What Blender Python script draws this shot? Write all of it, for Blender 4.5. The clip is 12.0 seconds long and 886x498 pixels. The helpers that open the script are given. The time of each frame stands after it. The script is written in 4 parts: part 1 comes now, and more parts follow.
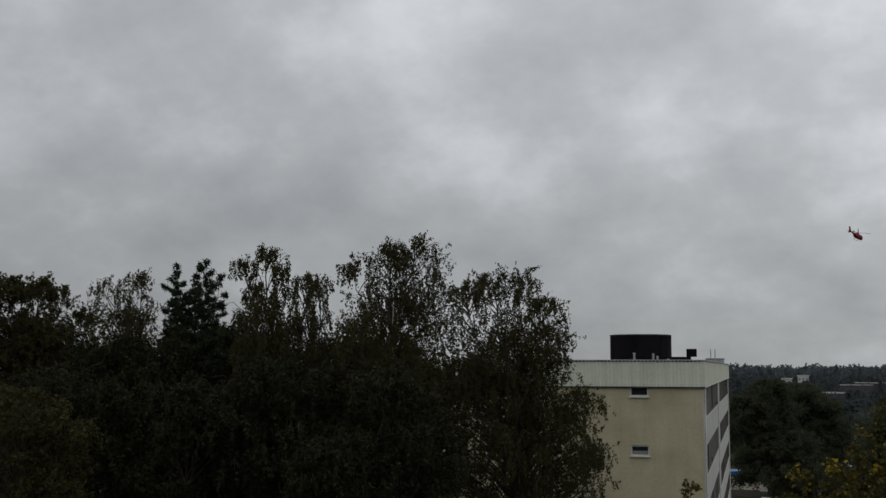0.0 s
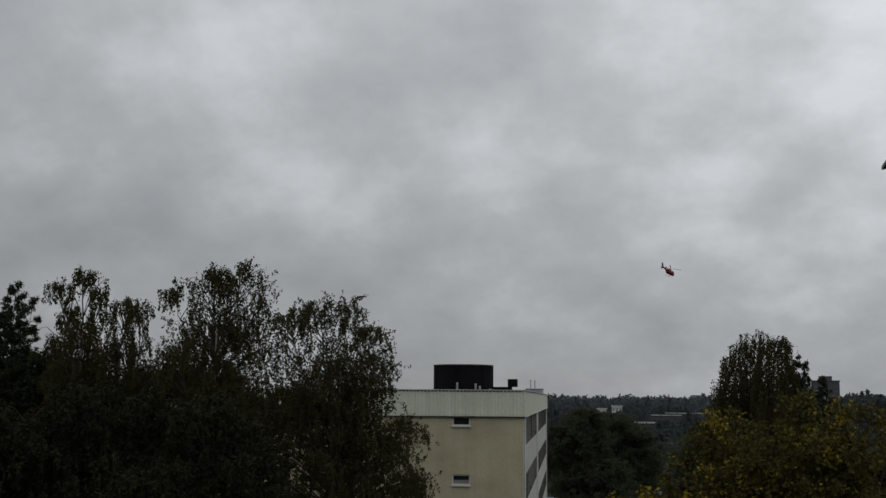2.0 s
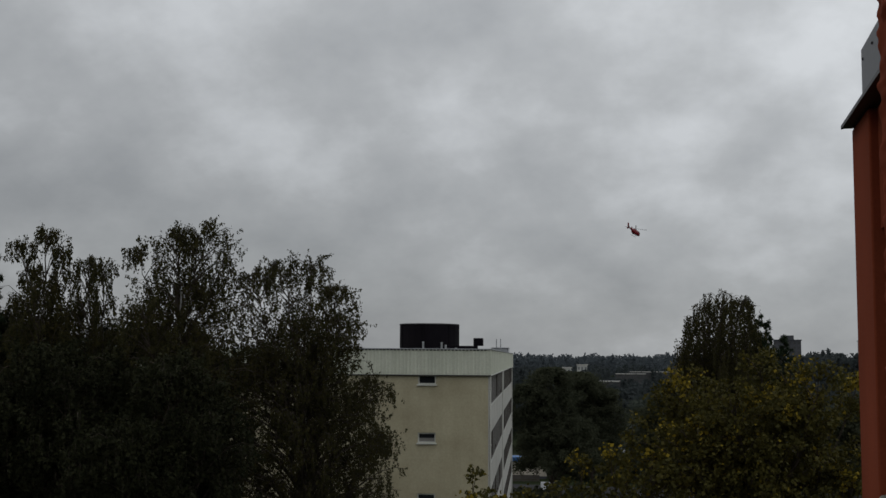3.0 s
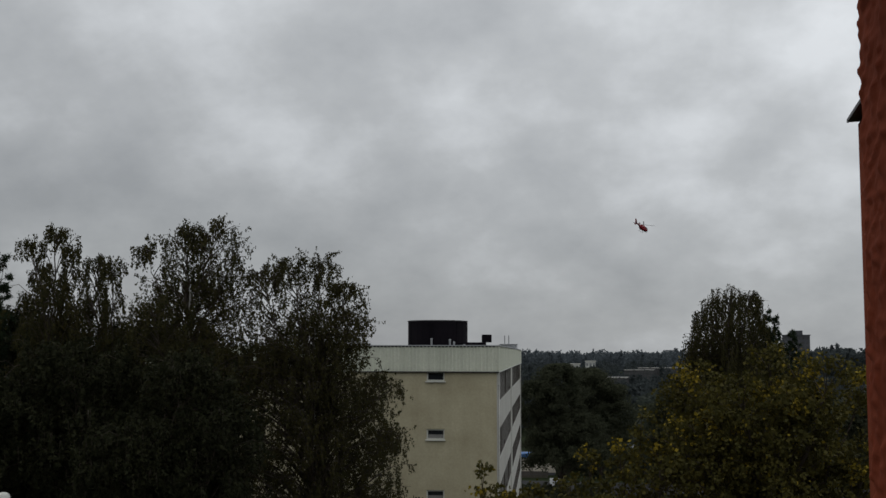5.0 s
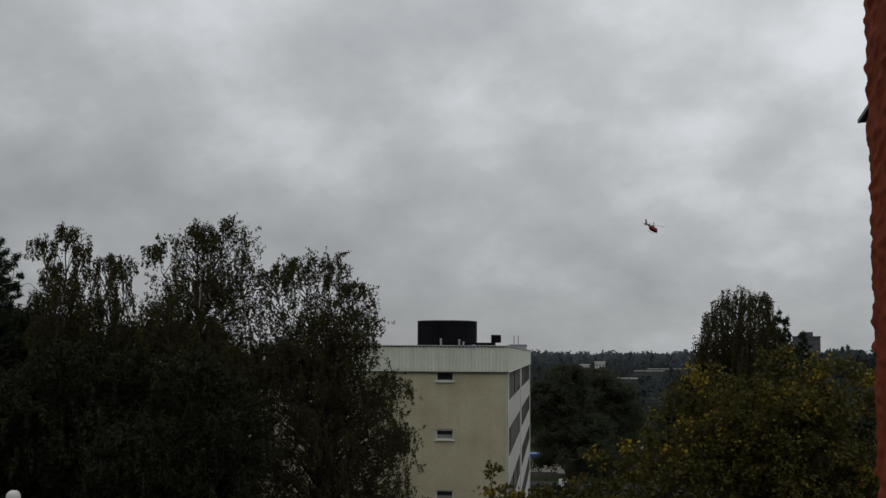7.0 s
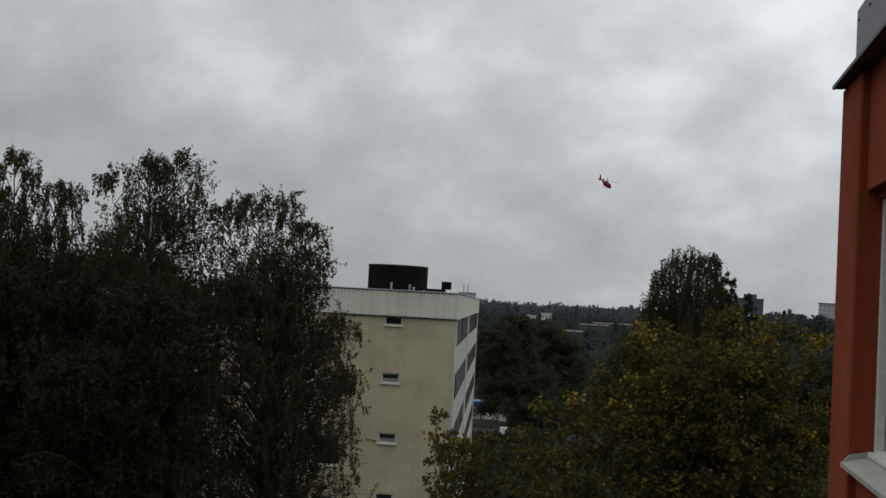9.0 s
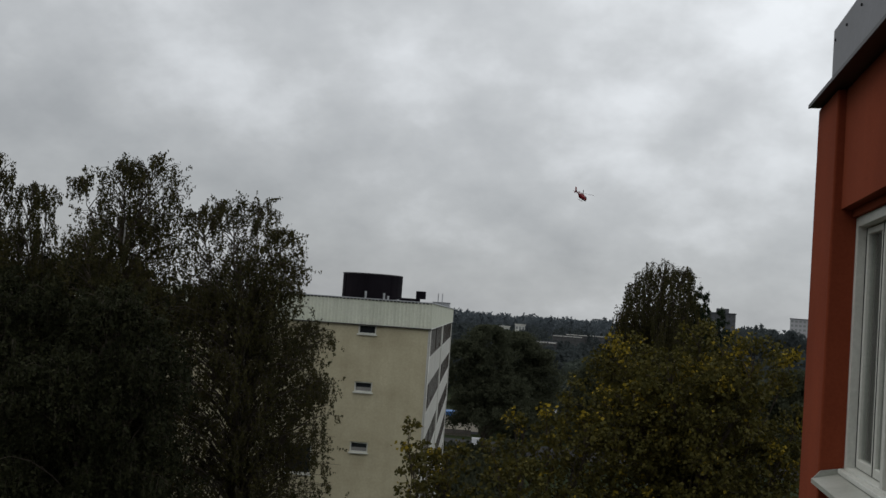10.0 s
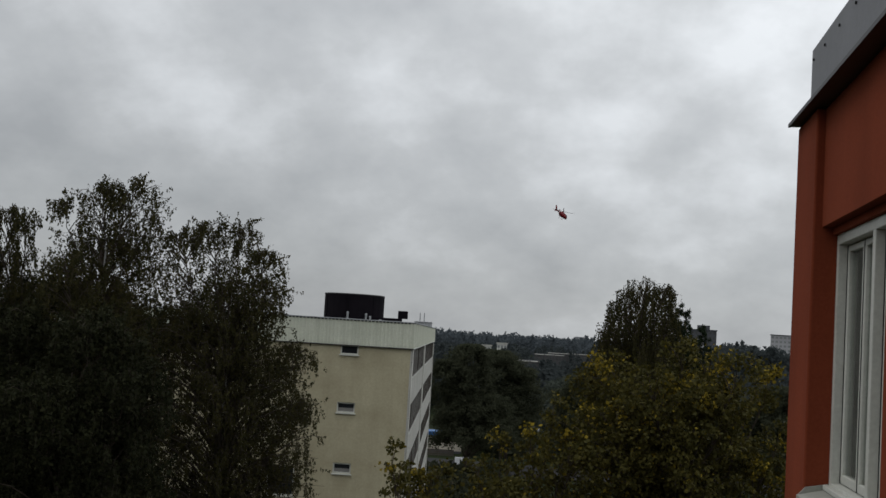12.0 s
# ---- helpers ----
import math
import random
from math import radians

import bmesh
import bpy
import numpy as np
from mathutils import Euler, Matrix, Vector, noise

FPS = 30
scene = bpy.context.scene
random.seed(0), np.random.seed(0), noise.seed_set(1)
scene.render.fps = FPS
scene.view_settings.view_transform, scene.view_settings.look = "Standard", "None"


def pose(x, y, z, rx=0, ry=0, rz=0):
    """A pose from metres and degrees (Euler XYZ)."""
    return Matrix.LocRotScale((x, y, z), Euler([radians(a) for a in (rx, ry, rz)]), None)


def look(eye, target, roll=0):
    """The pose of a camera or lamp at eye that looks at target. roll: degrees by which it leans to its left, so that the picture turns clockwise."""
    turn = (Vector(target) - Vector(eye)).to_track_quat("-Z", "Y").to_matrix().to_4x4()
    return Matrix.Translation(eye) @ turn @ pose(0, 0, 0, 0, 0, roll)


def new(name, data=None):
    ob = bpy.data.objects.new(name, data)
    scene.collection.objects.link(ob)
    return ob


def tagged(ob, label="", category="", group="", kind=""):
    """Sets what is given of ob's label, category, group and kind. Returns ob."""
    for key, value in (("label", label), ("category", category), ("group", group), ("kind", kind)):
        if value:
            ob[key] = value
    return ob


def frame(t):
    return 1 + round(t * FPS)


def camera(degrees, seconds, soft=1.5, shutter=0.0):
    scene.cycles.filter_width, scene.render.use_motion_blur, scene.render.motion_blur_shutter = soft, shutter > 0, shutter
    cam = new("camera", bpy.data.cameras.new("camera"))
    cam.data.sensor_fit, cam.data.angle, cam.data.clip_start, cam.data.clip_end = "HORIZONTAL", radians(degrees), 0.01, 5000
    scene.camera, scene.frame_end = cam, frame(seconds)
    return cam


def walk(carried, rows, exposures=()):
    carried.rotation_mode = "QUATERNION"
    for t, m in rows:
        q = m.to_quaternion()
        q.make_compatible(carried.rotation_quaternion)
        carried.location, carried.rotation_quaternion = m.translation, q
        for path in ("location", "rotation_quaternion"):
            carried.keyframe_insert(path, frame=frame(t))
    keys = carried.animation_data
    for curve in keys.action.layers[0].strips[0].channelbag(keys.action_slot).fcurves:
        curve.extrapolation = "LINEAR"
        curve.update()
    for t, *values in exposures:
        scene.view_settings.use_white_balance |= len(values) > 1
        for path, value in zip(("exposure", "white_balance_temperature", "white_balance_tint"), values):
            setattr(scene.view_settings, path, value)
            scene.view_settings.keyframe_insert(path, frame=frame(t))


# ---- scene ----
cam = camera(42.47, 12.0)
PATH = [
    (0.0, pose(0.058, 0.063, 16.517, 95.95, -0.12, 22.54)),
    (0.5, pose(0.047, 0.079, 16.521, 95.62, 0.25, 21.47)),
    (1.0, pose(0.052, 0.091, 16.510, 95.75, 0.45, 18.91)),
    (1.5, pose(0.028, 0.055, 16.514, 97.60, 0.35, 16.87)),
    (2.0, pose(0.003, 0.035, 16.515, 97.44, -0.40, 13.70)),
    (2.5, pose(0.028, 0.027, 16.512, 95.91, -0.22, 11.96)),
    (3.0, pose(0.031, 0.042, 16.504, 95.42, -0.38, 12.03)),
    (5.0, pose(0.035, -0.014, 16.486, 95.27, -0.08, 12.44)),
    (5.5, pose(0.040, -0.022, 16.492, 95.45, 0.17, 12.21)),
    (6.0, pose(0.039, -0.015, 16.491, 95.24, -0.02, 11.82)),
    (6.5, pose(0.036, -0.026, 16.490, 95.16, -0.29, 11.44)),
    (7.0, pose(0.037, -0.017, 16.483, 95.28, -0.29, 12.91)),
    (7.5, pose(0.036, -0.018, 16.485, 94.98, -0.37, 11.42)),
    (7.7, pose(0.006, -0.020, 16.493, 94.21, -1.09, 10.62)),
    (9.5, pose(-0.061, 0.080, 16.490, 92.54, -3.75, 10.05)),
    (10.0, pose(-0.069, 0.051, 16.497, 93.18, -4.07, 9.00)),
    (10.5, pose(-0.085, 0.031, 16.497, 93.36, -4.14, 9.24)),
    (11.0, pose(-0.087, 0.015, 16.502, 93.61, -4.48, 7.41)),
    (11.5, pose(-0.087, 0.026, 16.500, 93.65, -4.43, 6.93)),
    (12.0, pose(-0.088, 0.022, 16.502, 94.21, -3.52, 8.08)),
]
walk(cam, PATH, exposures=((0.0, 0.05), (1.0, 0.05), (2.0, -0.07), (2.5, -0.13), (5.0, 0.05), (7.5, 0.03), (9.5, 0.28), (12.0, 0.28)))

# ---------------------------------------------------------------- light
world = bpy.data.worlds.new("overcast_sky")
scene.world = world
world.use_nodes = True


def overcast(wt):
    n, l = wt.nodes, wt.links
    n.clear()
    out = n.new("ShaderNodeOutputWorld")
    bg = n.new("ShaderNodeBackground")
    sky = n.new("ShaderNodeTexSky")
    sky.sky_type, sky.sun_disc = "NISHITA", False
    sky.sun_elevation, sky.sun_rotation = radians(53), radians(260)
    co = n.new("ShaderNodeTexCoord")
    sep = n.new("ShaderNodeSeparateXYZ")
    l.new(co.outputs["Generated"], sep.inputs[0])

    def op(kind, a, b=0.0, clamp=False):
        m = n.new("ShaderNodeMath")
        m.operation, m.use_clamp = kind, clamp
        for i, v in enumerate((a, b)):
            if isinstance(v, (int, float)):
                m.inputs[i].default_value = v
            else:
                l.new(v, m.inputs[i])
        return m.outputs[0]

    h = op("MAXIMUM", sep.outputs["Z"], 0.0)
    den = op("ADD", h, 0.62)
    px, py = op("DIVIDE", sep.outputs["X"], den), op("DIVIDE", sep.outputs["Y"], den)
    comb = n.new("ShaderNodeCombineXYZ")
    l.new(px, comb.inputs[0]), l.new(py, comb.inputs[1])

    def cloud(scale, detail, rough, shift, warp):
        mp = n.new("ShaderNodeMapping")
        mp.inputs["Location"].default_value = shift
        l.new(comb.outputs[0], mp.inputs[0])
        t = n.new("ShaderNodeTexNoise")
        t.inputs["Scale"].default_value, t.inputs["Detail"].default_value = scale, detail
        t.inputs["Roughness"].default_value, t.inputs["Distortion"].default_value = rough, warp
        l.new(mp.outputs[0], t.inputs["Vector"])
        return t.outputs["Fac"]

    big = cloud(2.2, 2, 0.4, SKY_SHIFT, 0.0)
    mid = cloud(6.5, 5, 0.56, (4.2, 1.7, 0.0), 0.0)
    # thick and thin places of the deck: bearing and height in degrees, their two half widths, depth
    warp = n.new("ShaderNodeTexNoise")
    warp.inputs["Scale"].default_value, warp.inputs["Detail"].default_value = 8.0, 4
    warp.inputs["Roughness"].default_value = 0.5
    l.new(comb.outputs[0], warp.inputs["Vector"])
    deg = 180 / math.pi
    bearing = op("MULTIPLY", op("ARCTAN2", op("MULTIPLY", sep.outputs["X"], -1.0), sep.outputs["Y"]), deg)
    height = op("MULTIPLY", op("ARCSINE", sep.outputs["Z"]), deg)
    flat = n.new("ShaderNodeCombineXYZ")
    l.new(bearing, flat.inputs[0]), l.new(height, flat.inputs[1])

    def vec(kind, a, b):
        m = n.new("ShaderNodeVectorMath")
        m.operation = kind
        for i, v in enumerate((a, b)):
            if isinstance(v, tuple):
                m.inputs[i].default_value = v
            else:
                l.new(v, m.inputs[i])
        return m

    pull = vec("MULTIPLY", vec("SUBTRACT", warp.outputs["Color"], (0.5, 0.5, 0.5)).outputs[0], (8.0, 5.0, 0.0)).outputs[0]
    place = vec("ADD", flat.outputs[0], pull).outputs[0]
    deck = 0.0
    for cb, ce, wb_, we, depth in CLOUDS:
        q = vec("MULTIPLY", vec("SUBTRACT", place, (cb, ce, 0.0)).outputs[0], (1 / wb_, 1 / we, 0.0)).outputs[0]
        d2 = vec("DOT_PRODUCT", q, q).outputs["Value"]
        deck = op("ADD", op("MULTIPLY", op("POWER", 0.45, d2), depth), deck)
    f = op("ADD", op("MULTIPLY", big, 0.35), op("MULTIPLY", mid, 0.65))
    f = op("ADD", f, op("MULTIPLY", deck, 0.10))
    ramp = n.new("ShaderNodeValToRGB")
    e = ramp.color_ramp.elements
    e[0].position, e[0].color = 0.33, (0.318, 0.332, 0.346, 1)
    e[1].position, e[1].color = 0.66, (0.525, 0.545, 0.565, 1)
    m = e.new(0.50)
    m.color = (0.398, 0.413, 0.426, 1)
    l.new(f, ramp.inputs[0])
    # brighter towards the zenith, as under a closed cloud deck
    up = n.new("ShaderNodeMapRange")
    up.inputs["From Min"].default_value, up.inputs["From Max"].default_value = 0.0, 0.42
    up.inputs["To Min"].default_value, up.inputs["To Max"].default_value = 0.77, 1.34
    l.new(sep.outputs["Z"], up.inputs[0])
    scaled = n.new("ShaderNodeMix")
    scaled.data_type, scaled.blend_type = "RGBA", "MULTIPLY"
    scaled.inputs[0].default_value = 1.0
    l.new(ramp.outputs[0], scaled.inputs[6])
    # the deck is thinner on one side
    thin = op("MULTIPLY_ADD", sep.outputs["X"], 0.42)
    thin.node.inputs[2].default_value = 1.12
    l.new(op("MULTIPLY", up.outputs[0], thin), scaled.inputs[7])
    mix = n.new("ShaderNodeMix")
    mix.data_type = "RGBA"
    mix.inputs[0].default_value = 0.996
    l.new(sky.outputs[0], mix.inputs[6])
    l.new(scaled.outputs[2], mix.inputs[7])
    l.new(mix.outputs[2], bg.inputs["Color"])
    bg.inputs["Strength"].default_value = 1.0
    l.new(bg.outputs[0], out.inputs["Surface"])


CLOUDS = ((-3.7, 2.5, 11.0, 1.8, -0.55), (9.2, 4.4, 2.1, 0.7, 0.8), (2.8, 10.3, 3.1, 1.6, 0.6), (-0.5, 11.6, 2.3, 1.7, 0.6), (11.8, 11.6, 1.7, 2.0, 0.5), (20.5, 10.2, 3.1, 1.3, 0.6), (24.1, 16.1, 4.3, 2.0, 0.6), (-6.6, 16.3, 6.8, 4.3, 0.6), (-2.6, 5.1, 3.1, 0.9, 0.5), (16.0, 9.1, 2.3, 1.3, 0.3), (31.7, 16.6, 5.7, 3.4, 0.4), (9.2, 16.6, 5.4, 2.6, -0.7), (17.2, 13.0, 3.1, 2.6, -0.5), (27.3, 9.1, 6.5, 1.6, -0.5), (18.3, 6.2, 3.7, 1.3, -0.4), (-3.7, 8.9, 3.7, 1.4, -0.7), (4.7, 7.8, 3.1, 1.4, -0.5), (31.2, 6.2, 7.4, 2.0, -0.5), (7.3, 1.7, 19.9, 1.3, -0.3))
SKY_SHIFT = (0.6, 0.35, 0.0)
overcast(world.node_tree)

sun = new("sun", bpy.data.lights.new("sun", "SUN"))
sun.data.energy, sun.data.angle, sun.data.color = 0.5, radians(35), (1.0, 0.97, 0.92)
sun.matrix_world = look((-45, -8, 60), (0, 0, 0))

# ---------------------------------------------------------------- materials


def material(name, build):
    m = bpy.data.materials.new(name)
    m.use_nodes = True
    n, l = m.node_tree.nodes, m.node_tree.links
    b = n["Principled BSDF"]
    build(n, l, b)
    return m


def noise_tex(n, l, scale, detail=4.0, rough=0.55, coord="Object", stretch=(1, 1, 1)):
    co = n.new("ShaderNodeTexCoord")
    mp = n.new("ShaderNodeMapping")
    mp.inputs["Scale"].default_value = stretch
    t = n.new("ShaderNodeTexNoise")
    t.inputs["Scale"].default_value, t.inputs["Detail"].default_value = scale, detail
    t.inputs["Roughness"].default_value = rough
    l.new(co.outputs[coord], mp.inputs[0])
    l.new(mp.outputs[0], t.inputs["Vector"])
    return t.outputs["Fac"]


def ramp_of(n, l, fac, *stops):
    r = n.new("ShaderNodeValToRGB")
    e = r.color_ramp.elements
    e[0].position, e[0].color = stops[0][0], (*stops[0][1], 1)
    e[1].position, e[1].color = stops[-1][0], (*stops[-1][1], 1)
    for p, c in stops[1:-1]:
        e.new(p).color = (*c, 1)
    l.new(fac, r.inputs[0])
    return r.outputs[0]


def blend(n, l, fac, a, b, mode="MIX"):
    m = n.new("ShaderNodeMix")
    m.data_type, m.blend_type = "RGBA", mode
    for i, v in ((0, fac), (6, a), (7, b)):
        if isinstance(v, (int, float)):
            m.inputs[i].default_value = v
        elif isinstance(v, tuple):
            m.inputs[i].default_value = (*v, 1)
        else:
            l.new(v, m.inputs[i])
    return m.outputs[2]


def bumped(n, l, b, fac, strength, distance):
    bp = n.new("ShaderNodeBump")
    bp.inputs["Strength"].default_value, bp.inputs["Distance"].default_value = strength, distance
    l.new(fac, bp.inputs["Height"])
    l.new(bp.outputs[0], b.inputs["Normal"])


def surface(name, dark, light, scale, fine, rough=0.8, metal=0.0, bump=0.3, dist=0.004, stretch=(1, 1, 1), streak=0.0, spec=0.25):
    """A worn surface: slow stains, fine grain, and rain streaks where asked for."""
    def build(n, l, b):
        slow = noise_tex(n, l, scale, 5, 0.6, stretch=stretch)
        grain = noise_tex(n, l, fine, 3, 0.6)
        c = ramp_of(n, l, slow, (0.3, dark), (0.7, light))
        g = ramp_of(n, l, grain, (0.3, (0.86, 0.86, 0.86)), (0.7, (1.0, 1.0, 1.0)))
        c = blend(n, l, 1.0, c, g, "MULTIPLY")
        if streak:
            s = noise_tex(n, l, 1.0, 4, 0.6, stretch=(3.0, 3.0, 0.12))
            k = ramp_of(n, l, s, (0.35, (1 - streak,) * 3), (0.6, (1.0, 1.0, 1.0)))
            c = blend(n, l, 1.0, c, k, "MULTIPLY")
        l.new(c, b.inputs["Base Color"])
        b.inputs["Roughness"].default_value, b.inputs["Metallic"].default_value = rough, metal
        b.inputs["Specular IOR Level"].default_value = spec
        bumped(n, l, b, grain, bump, dist)
    return material(name, build)


def foliage(name, stops, translucent=0.25, patch=0.5, share=0.45, sheen=0.08):
    def build(n, l, b):
        g = n.new("ShaderNodeNewGeometry")
        slow = noise_tex(n, l, patch, 3, 0.6)
        mixv = n.new("ShaderNodeMath")
        mixv.operation = "MULTIPLY_ADD"
        mixv.inputs[1].default_value = 1.0 - share
        l.new(g.outputs["Random Per Island"], mixv.inputs[0])
        half = n.new("ShaderNodeMath")
        half.operation = "MULTIPLY"
        half.inputs[1].default_value = share
        l.new(slow, half.inputs[0])
        l.new(half.outputs[0], mixv.inputs[2])
        c = ramp_of(n, l, mixv.outputs[0], *stops)
        l.new(c, b.inputs["Base Color"])
        b.inputs["Roughness"].default_value = 0.75
        b.inputs["Specular IOR Level"].default_value = sheen
        tr = n.new("ShaderNodeBsdfTranslucent")
        l.new(c, tr.inputs["Color"])
        ms = n.new("ShaderNodeMixShader")
        ms.inputs[0].default_value = translucent
        l.new(b.outputs[0], ms.inputs[1]), l.new(tr.outputs[0], ms.inputs[2])
        l.new(ms.outputs[0], n["Material Output"].inputs["Surface"])
    return material(name, build)


def glass_mat(name, tint, rough=0.03):
    def build(n, l, b):
        b.inputs["Base Color"].default_value = (*tint, 1)
        b.inputs["Roughness"].default_value = rough
        b.inputs["Specular IOR Level"].default_value = 0.6
        w = noise_tex(n, l, 1.5, 2, 0.5)
        bumped(n, l, b, w, 0.05, 0.01)
    return material(name, build)


def clear_glass(name):
    def build(n, l, b):
        gl, tr, ms = n.new("ShaderNodeBsdfGlossy"), n.new("ShaderNodeBsdfTransparent"), n.new("ShaderNodeMixShader")
        gl.inputs["Roughness"].default_value = 0.02
        fr = n.new("ShaderNodeFresnel")
        fr.inputs["IOR"].default_value = 1.5
        tr.inputs["Color"].default_value = (0.86, 0.9, 0.88, 1)
        l.new(fr.outputs[0], ms.inputs[0])
        l.new(tr.outputs[0], ms.inputs[1]), l.new(gl.outputs[0], ms.inputs[2])
        l.new(ms.outputs[0], n["Material Output"].inputs["Surface"])
    return material(name, build)


RENDER_CREAM = surface("cream_render", (0.38, 0.335, 0.222), (0.50, 0.452, 0.312), 0.55, 9.0, 0.92, bump=0.5, dist=0.01, streak=0.05)
FASCIA = surface("fascia_sheet", (0.56, 0.58, 0.475), (0.66, 0.67, 0.56), 0.5, 12.0, 0.55, bump=0.1, streak=0.10)
WHITE_CONC = surface("white_concrete", (0.44, 0.43, 0.39), (0.56, 0.55, 0.505), 0.6, 12.0, 0.85, streak=0.12)
WHITE_PAINT = surface("white_paint", (0.50, 0.51, 0.465), (0.60, 0.605, 0.56), 2.0, 40.0, 0.45, bump=0.1, dist=0.001)
ROOF_FELT = surface("roof_felt", (0.05, 0.05, 0.052), (0.10, 0.10, 0.10), 0.8, 20.0, 0.9)
BLACK_SHEET = surface("black_sheet", (0.006, 0.005, 0.007), (0.011, 0.009, 0.012), 0.8, 12.0, 0.9, spec=0.08)
GALV = surface("galvanised", (0.30, 0.31, 0.32), (0.42, 0.43, 0.44), 3.0, 30.0, 0.5, 0.6)
RED_RENDER = surface("red_render", (0.185, 0.042, 0.020), (0.240, 0.056, 0.027), 1.1, 55.0, 0.95, spec=0.05, bump=0.45, dist=0.004, streak=0.10)
RED_ROUGH = surface("red_roughcast", (0.33, 0.072, 0.034), (0.44, 0.100, 0.048), 9.0, 260.0, 0.95, spec=0.05, bump=0.25, dist=0.0008)
GREY_SHEET = surface("grey_sheet", (0.115, 0.118, 0.128), (0.155, 0.158, 0.17), 1.2, 30.0, 0.5, 0.15, bump=0.06)
DARK_SHEET = surface("dark_sheet", (0.035, 0.033, 0.036), (0.06, 0.057, 0.06), 2.0, 30.0, 0.5, 0.3, bump=0.06)
BOLT = surface("bolt_black", (0.01, 0.01, 0.01), (0.02, 0.02, 0.02), 5.0, 50.0, 0.6)
SILL_MAT = surface("sill_sheet", (0.33, 0.34, 0.30), (0.44, 0.45, 0.41), 3.0, 40.0, 0.4, 0.1, bump=0.05)
WINDOW_FAR = surface("far_window", (0.20, 0.205, 0.21), (0.26, 0.265, 0.27), 0.3, 4.0, 0.4)
CURTAIN = surface("curtain_cloth", (0.62, 0.61, 0.55), (0.74, 0.73, 0.67), 3.0, 80.0, 0.95, stretch=(1, 12, 1))
FRAME_BROWN = surface("frame_brown", (0.07, 0.06, 0.05), (0.11, 0.095, 0.08), 1.0, 20.0, 0.6)
BLIND = surface("blind_cloth", (0.17, 0.165, 0.155), (0.25, 0.245, 0.23), 0.4, 10.0, 0.9)
DARK_GLASS = glass_mat("dark_glass", (0.02, 0.022, 0.025))
PANE = clear_glass("window_glass")
ROOM_PAINT = surface("room_paint", (0.62, 0.60, 0.56), (0.70, 0.68, 0.64), 1.0, 20.0, 0.9)
BEIGE_WALL = surface("beige_wall", (0.50, 0.45, 0.37), (0.58, 0.53, 0.44), 0.4, 8.0, 0.9)
BLUE_PAINT = surface("blue_paint", (0.03, 0.12, 0.32), (0.05, 0.17, 0.42), 0.6, 8.0, 0.5)
CONCRETE = surface("far_concrete", (0.34, 0.34, 0.35), (0.44, 0.44, 0.45), 0.05, 2.0, 0.9)
DARK_CONC = surface("dark_concrete", (0.07, 0.073, 0.080), (0.10, 0.104, 0.114), 0.05, 2.0, 0.9)
HELI_RED = surface("helicopter_red", (0.17, 0.010, 0.016), (0.24, 0.016, 0.022), 0.7, 10.0, 0.4, bump=0.02)
HELI_WHITE = surface("helicopter_white", (0.5, 0.5, 0.5), (0.6, 0.6, 0.6), 0.7, 10.0, 0.4, bump=0.02)
HELI_DARK = surface("helicopter_dark", (0.03, 0.03, 0.035), (0.05, 0.05, 0.055), 1.0, 10.0, 0.5, bump=0.02)
CAR_SILVER = surface("car_silver", (0.32, 0.33, 0.34), (0.40, 0.41, 0.42), 1.0, 20.0, 0.25, 0.3, bump=0.0)
RUBBER = surface("rubber", (0.015, 0.015, 0.015), (0.025, 0.025, 0.025), 4.0, 40.0, 0.9)
ASPHALT = surface("asphalt", (0.035, 0.035, 0.037), (0.055, 0.055, 0.056), 0.2, 30.0, 0.95, spec=0.05)
GRASS = surface("grass", (0.012, 0.018, 0.008), (0.026, 0.034, 0.014), 0.08, 3.0, 0.95, spec=0.05, bump=0.6, dist=0.05)
BIRCH_BARK = surface("birch_bark", (0.10, 0.09, 0.08), (0.42, 0.41, 0.38), 2.2, 14.0, 0.85, stretch=(1, 1, 0.5))
BROWN_BARK = surface("brown_bark", (0.03, 0.024, 0.018), (0.07, 0.055, 0.042), 4.0, 25.0, 0.95, stretch=(1, 1, 0.3), dist=0.02)
BIRCH_LEAF = foliage("birch_leaf", ((0.1, (0.019, 0.020, 0.008)), (0.45, (0.034, 0.033, 0.012)), (0.75, (0.050, 0.043, 0.014)), (0.98, (0.076, 0.054, 0.017))), 0.2)
# Below natural leaf tone: part of the grove's deep shade is in this colour.
SHADED_LEAF = foliage("shaded_leaf", ((0.1, (0.011, 0.013, 0.006)), (0.5, (0.017, 0.019, 0.008)), (0.95, (0.028, 0.028, 0.011))), 0.1)
MAPLE_LEAF = foliage("maple_leaf", ((0.1, (0.036, 0.036, 0.009)), (0.5, (0.058, 0.052, 0.011)), (0.8, (0.082, 0.068, 0.013)), (0.98, (0.125, 0.090, 0.015))), 0.25, 0.75, 0.5, 0.16)
GOLD_LEAF = foliage("gold_leaf", ((0.1, (0.13, 0.100, 0.014)), (0.5, (0.20, 0.150, 0.018)), (0.95, (0.30, 0.215, 0.024))), 0.25)
NEEDLE = foliage("needle", ((0.1, (0.012, 0.020, 0.011)), (0.6, (0.022, 0.034, 0.017)), (0.95, (0.036, 0.046, 0.022))), 0.1)
# Distance haze is mixed into these four leaf colours, paler and bluer farther off.
HAZED_FAR_WOOD = foliage("hazed_far_wood", ((0.1, (0.038, 0.047, 0.040)), (0.6, (0.054, 0.064, 0.052)), (0.95, (0.070, 0.078, 0.060))), 0.4)
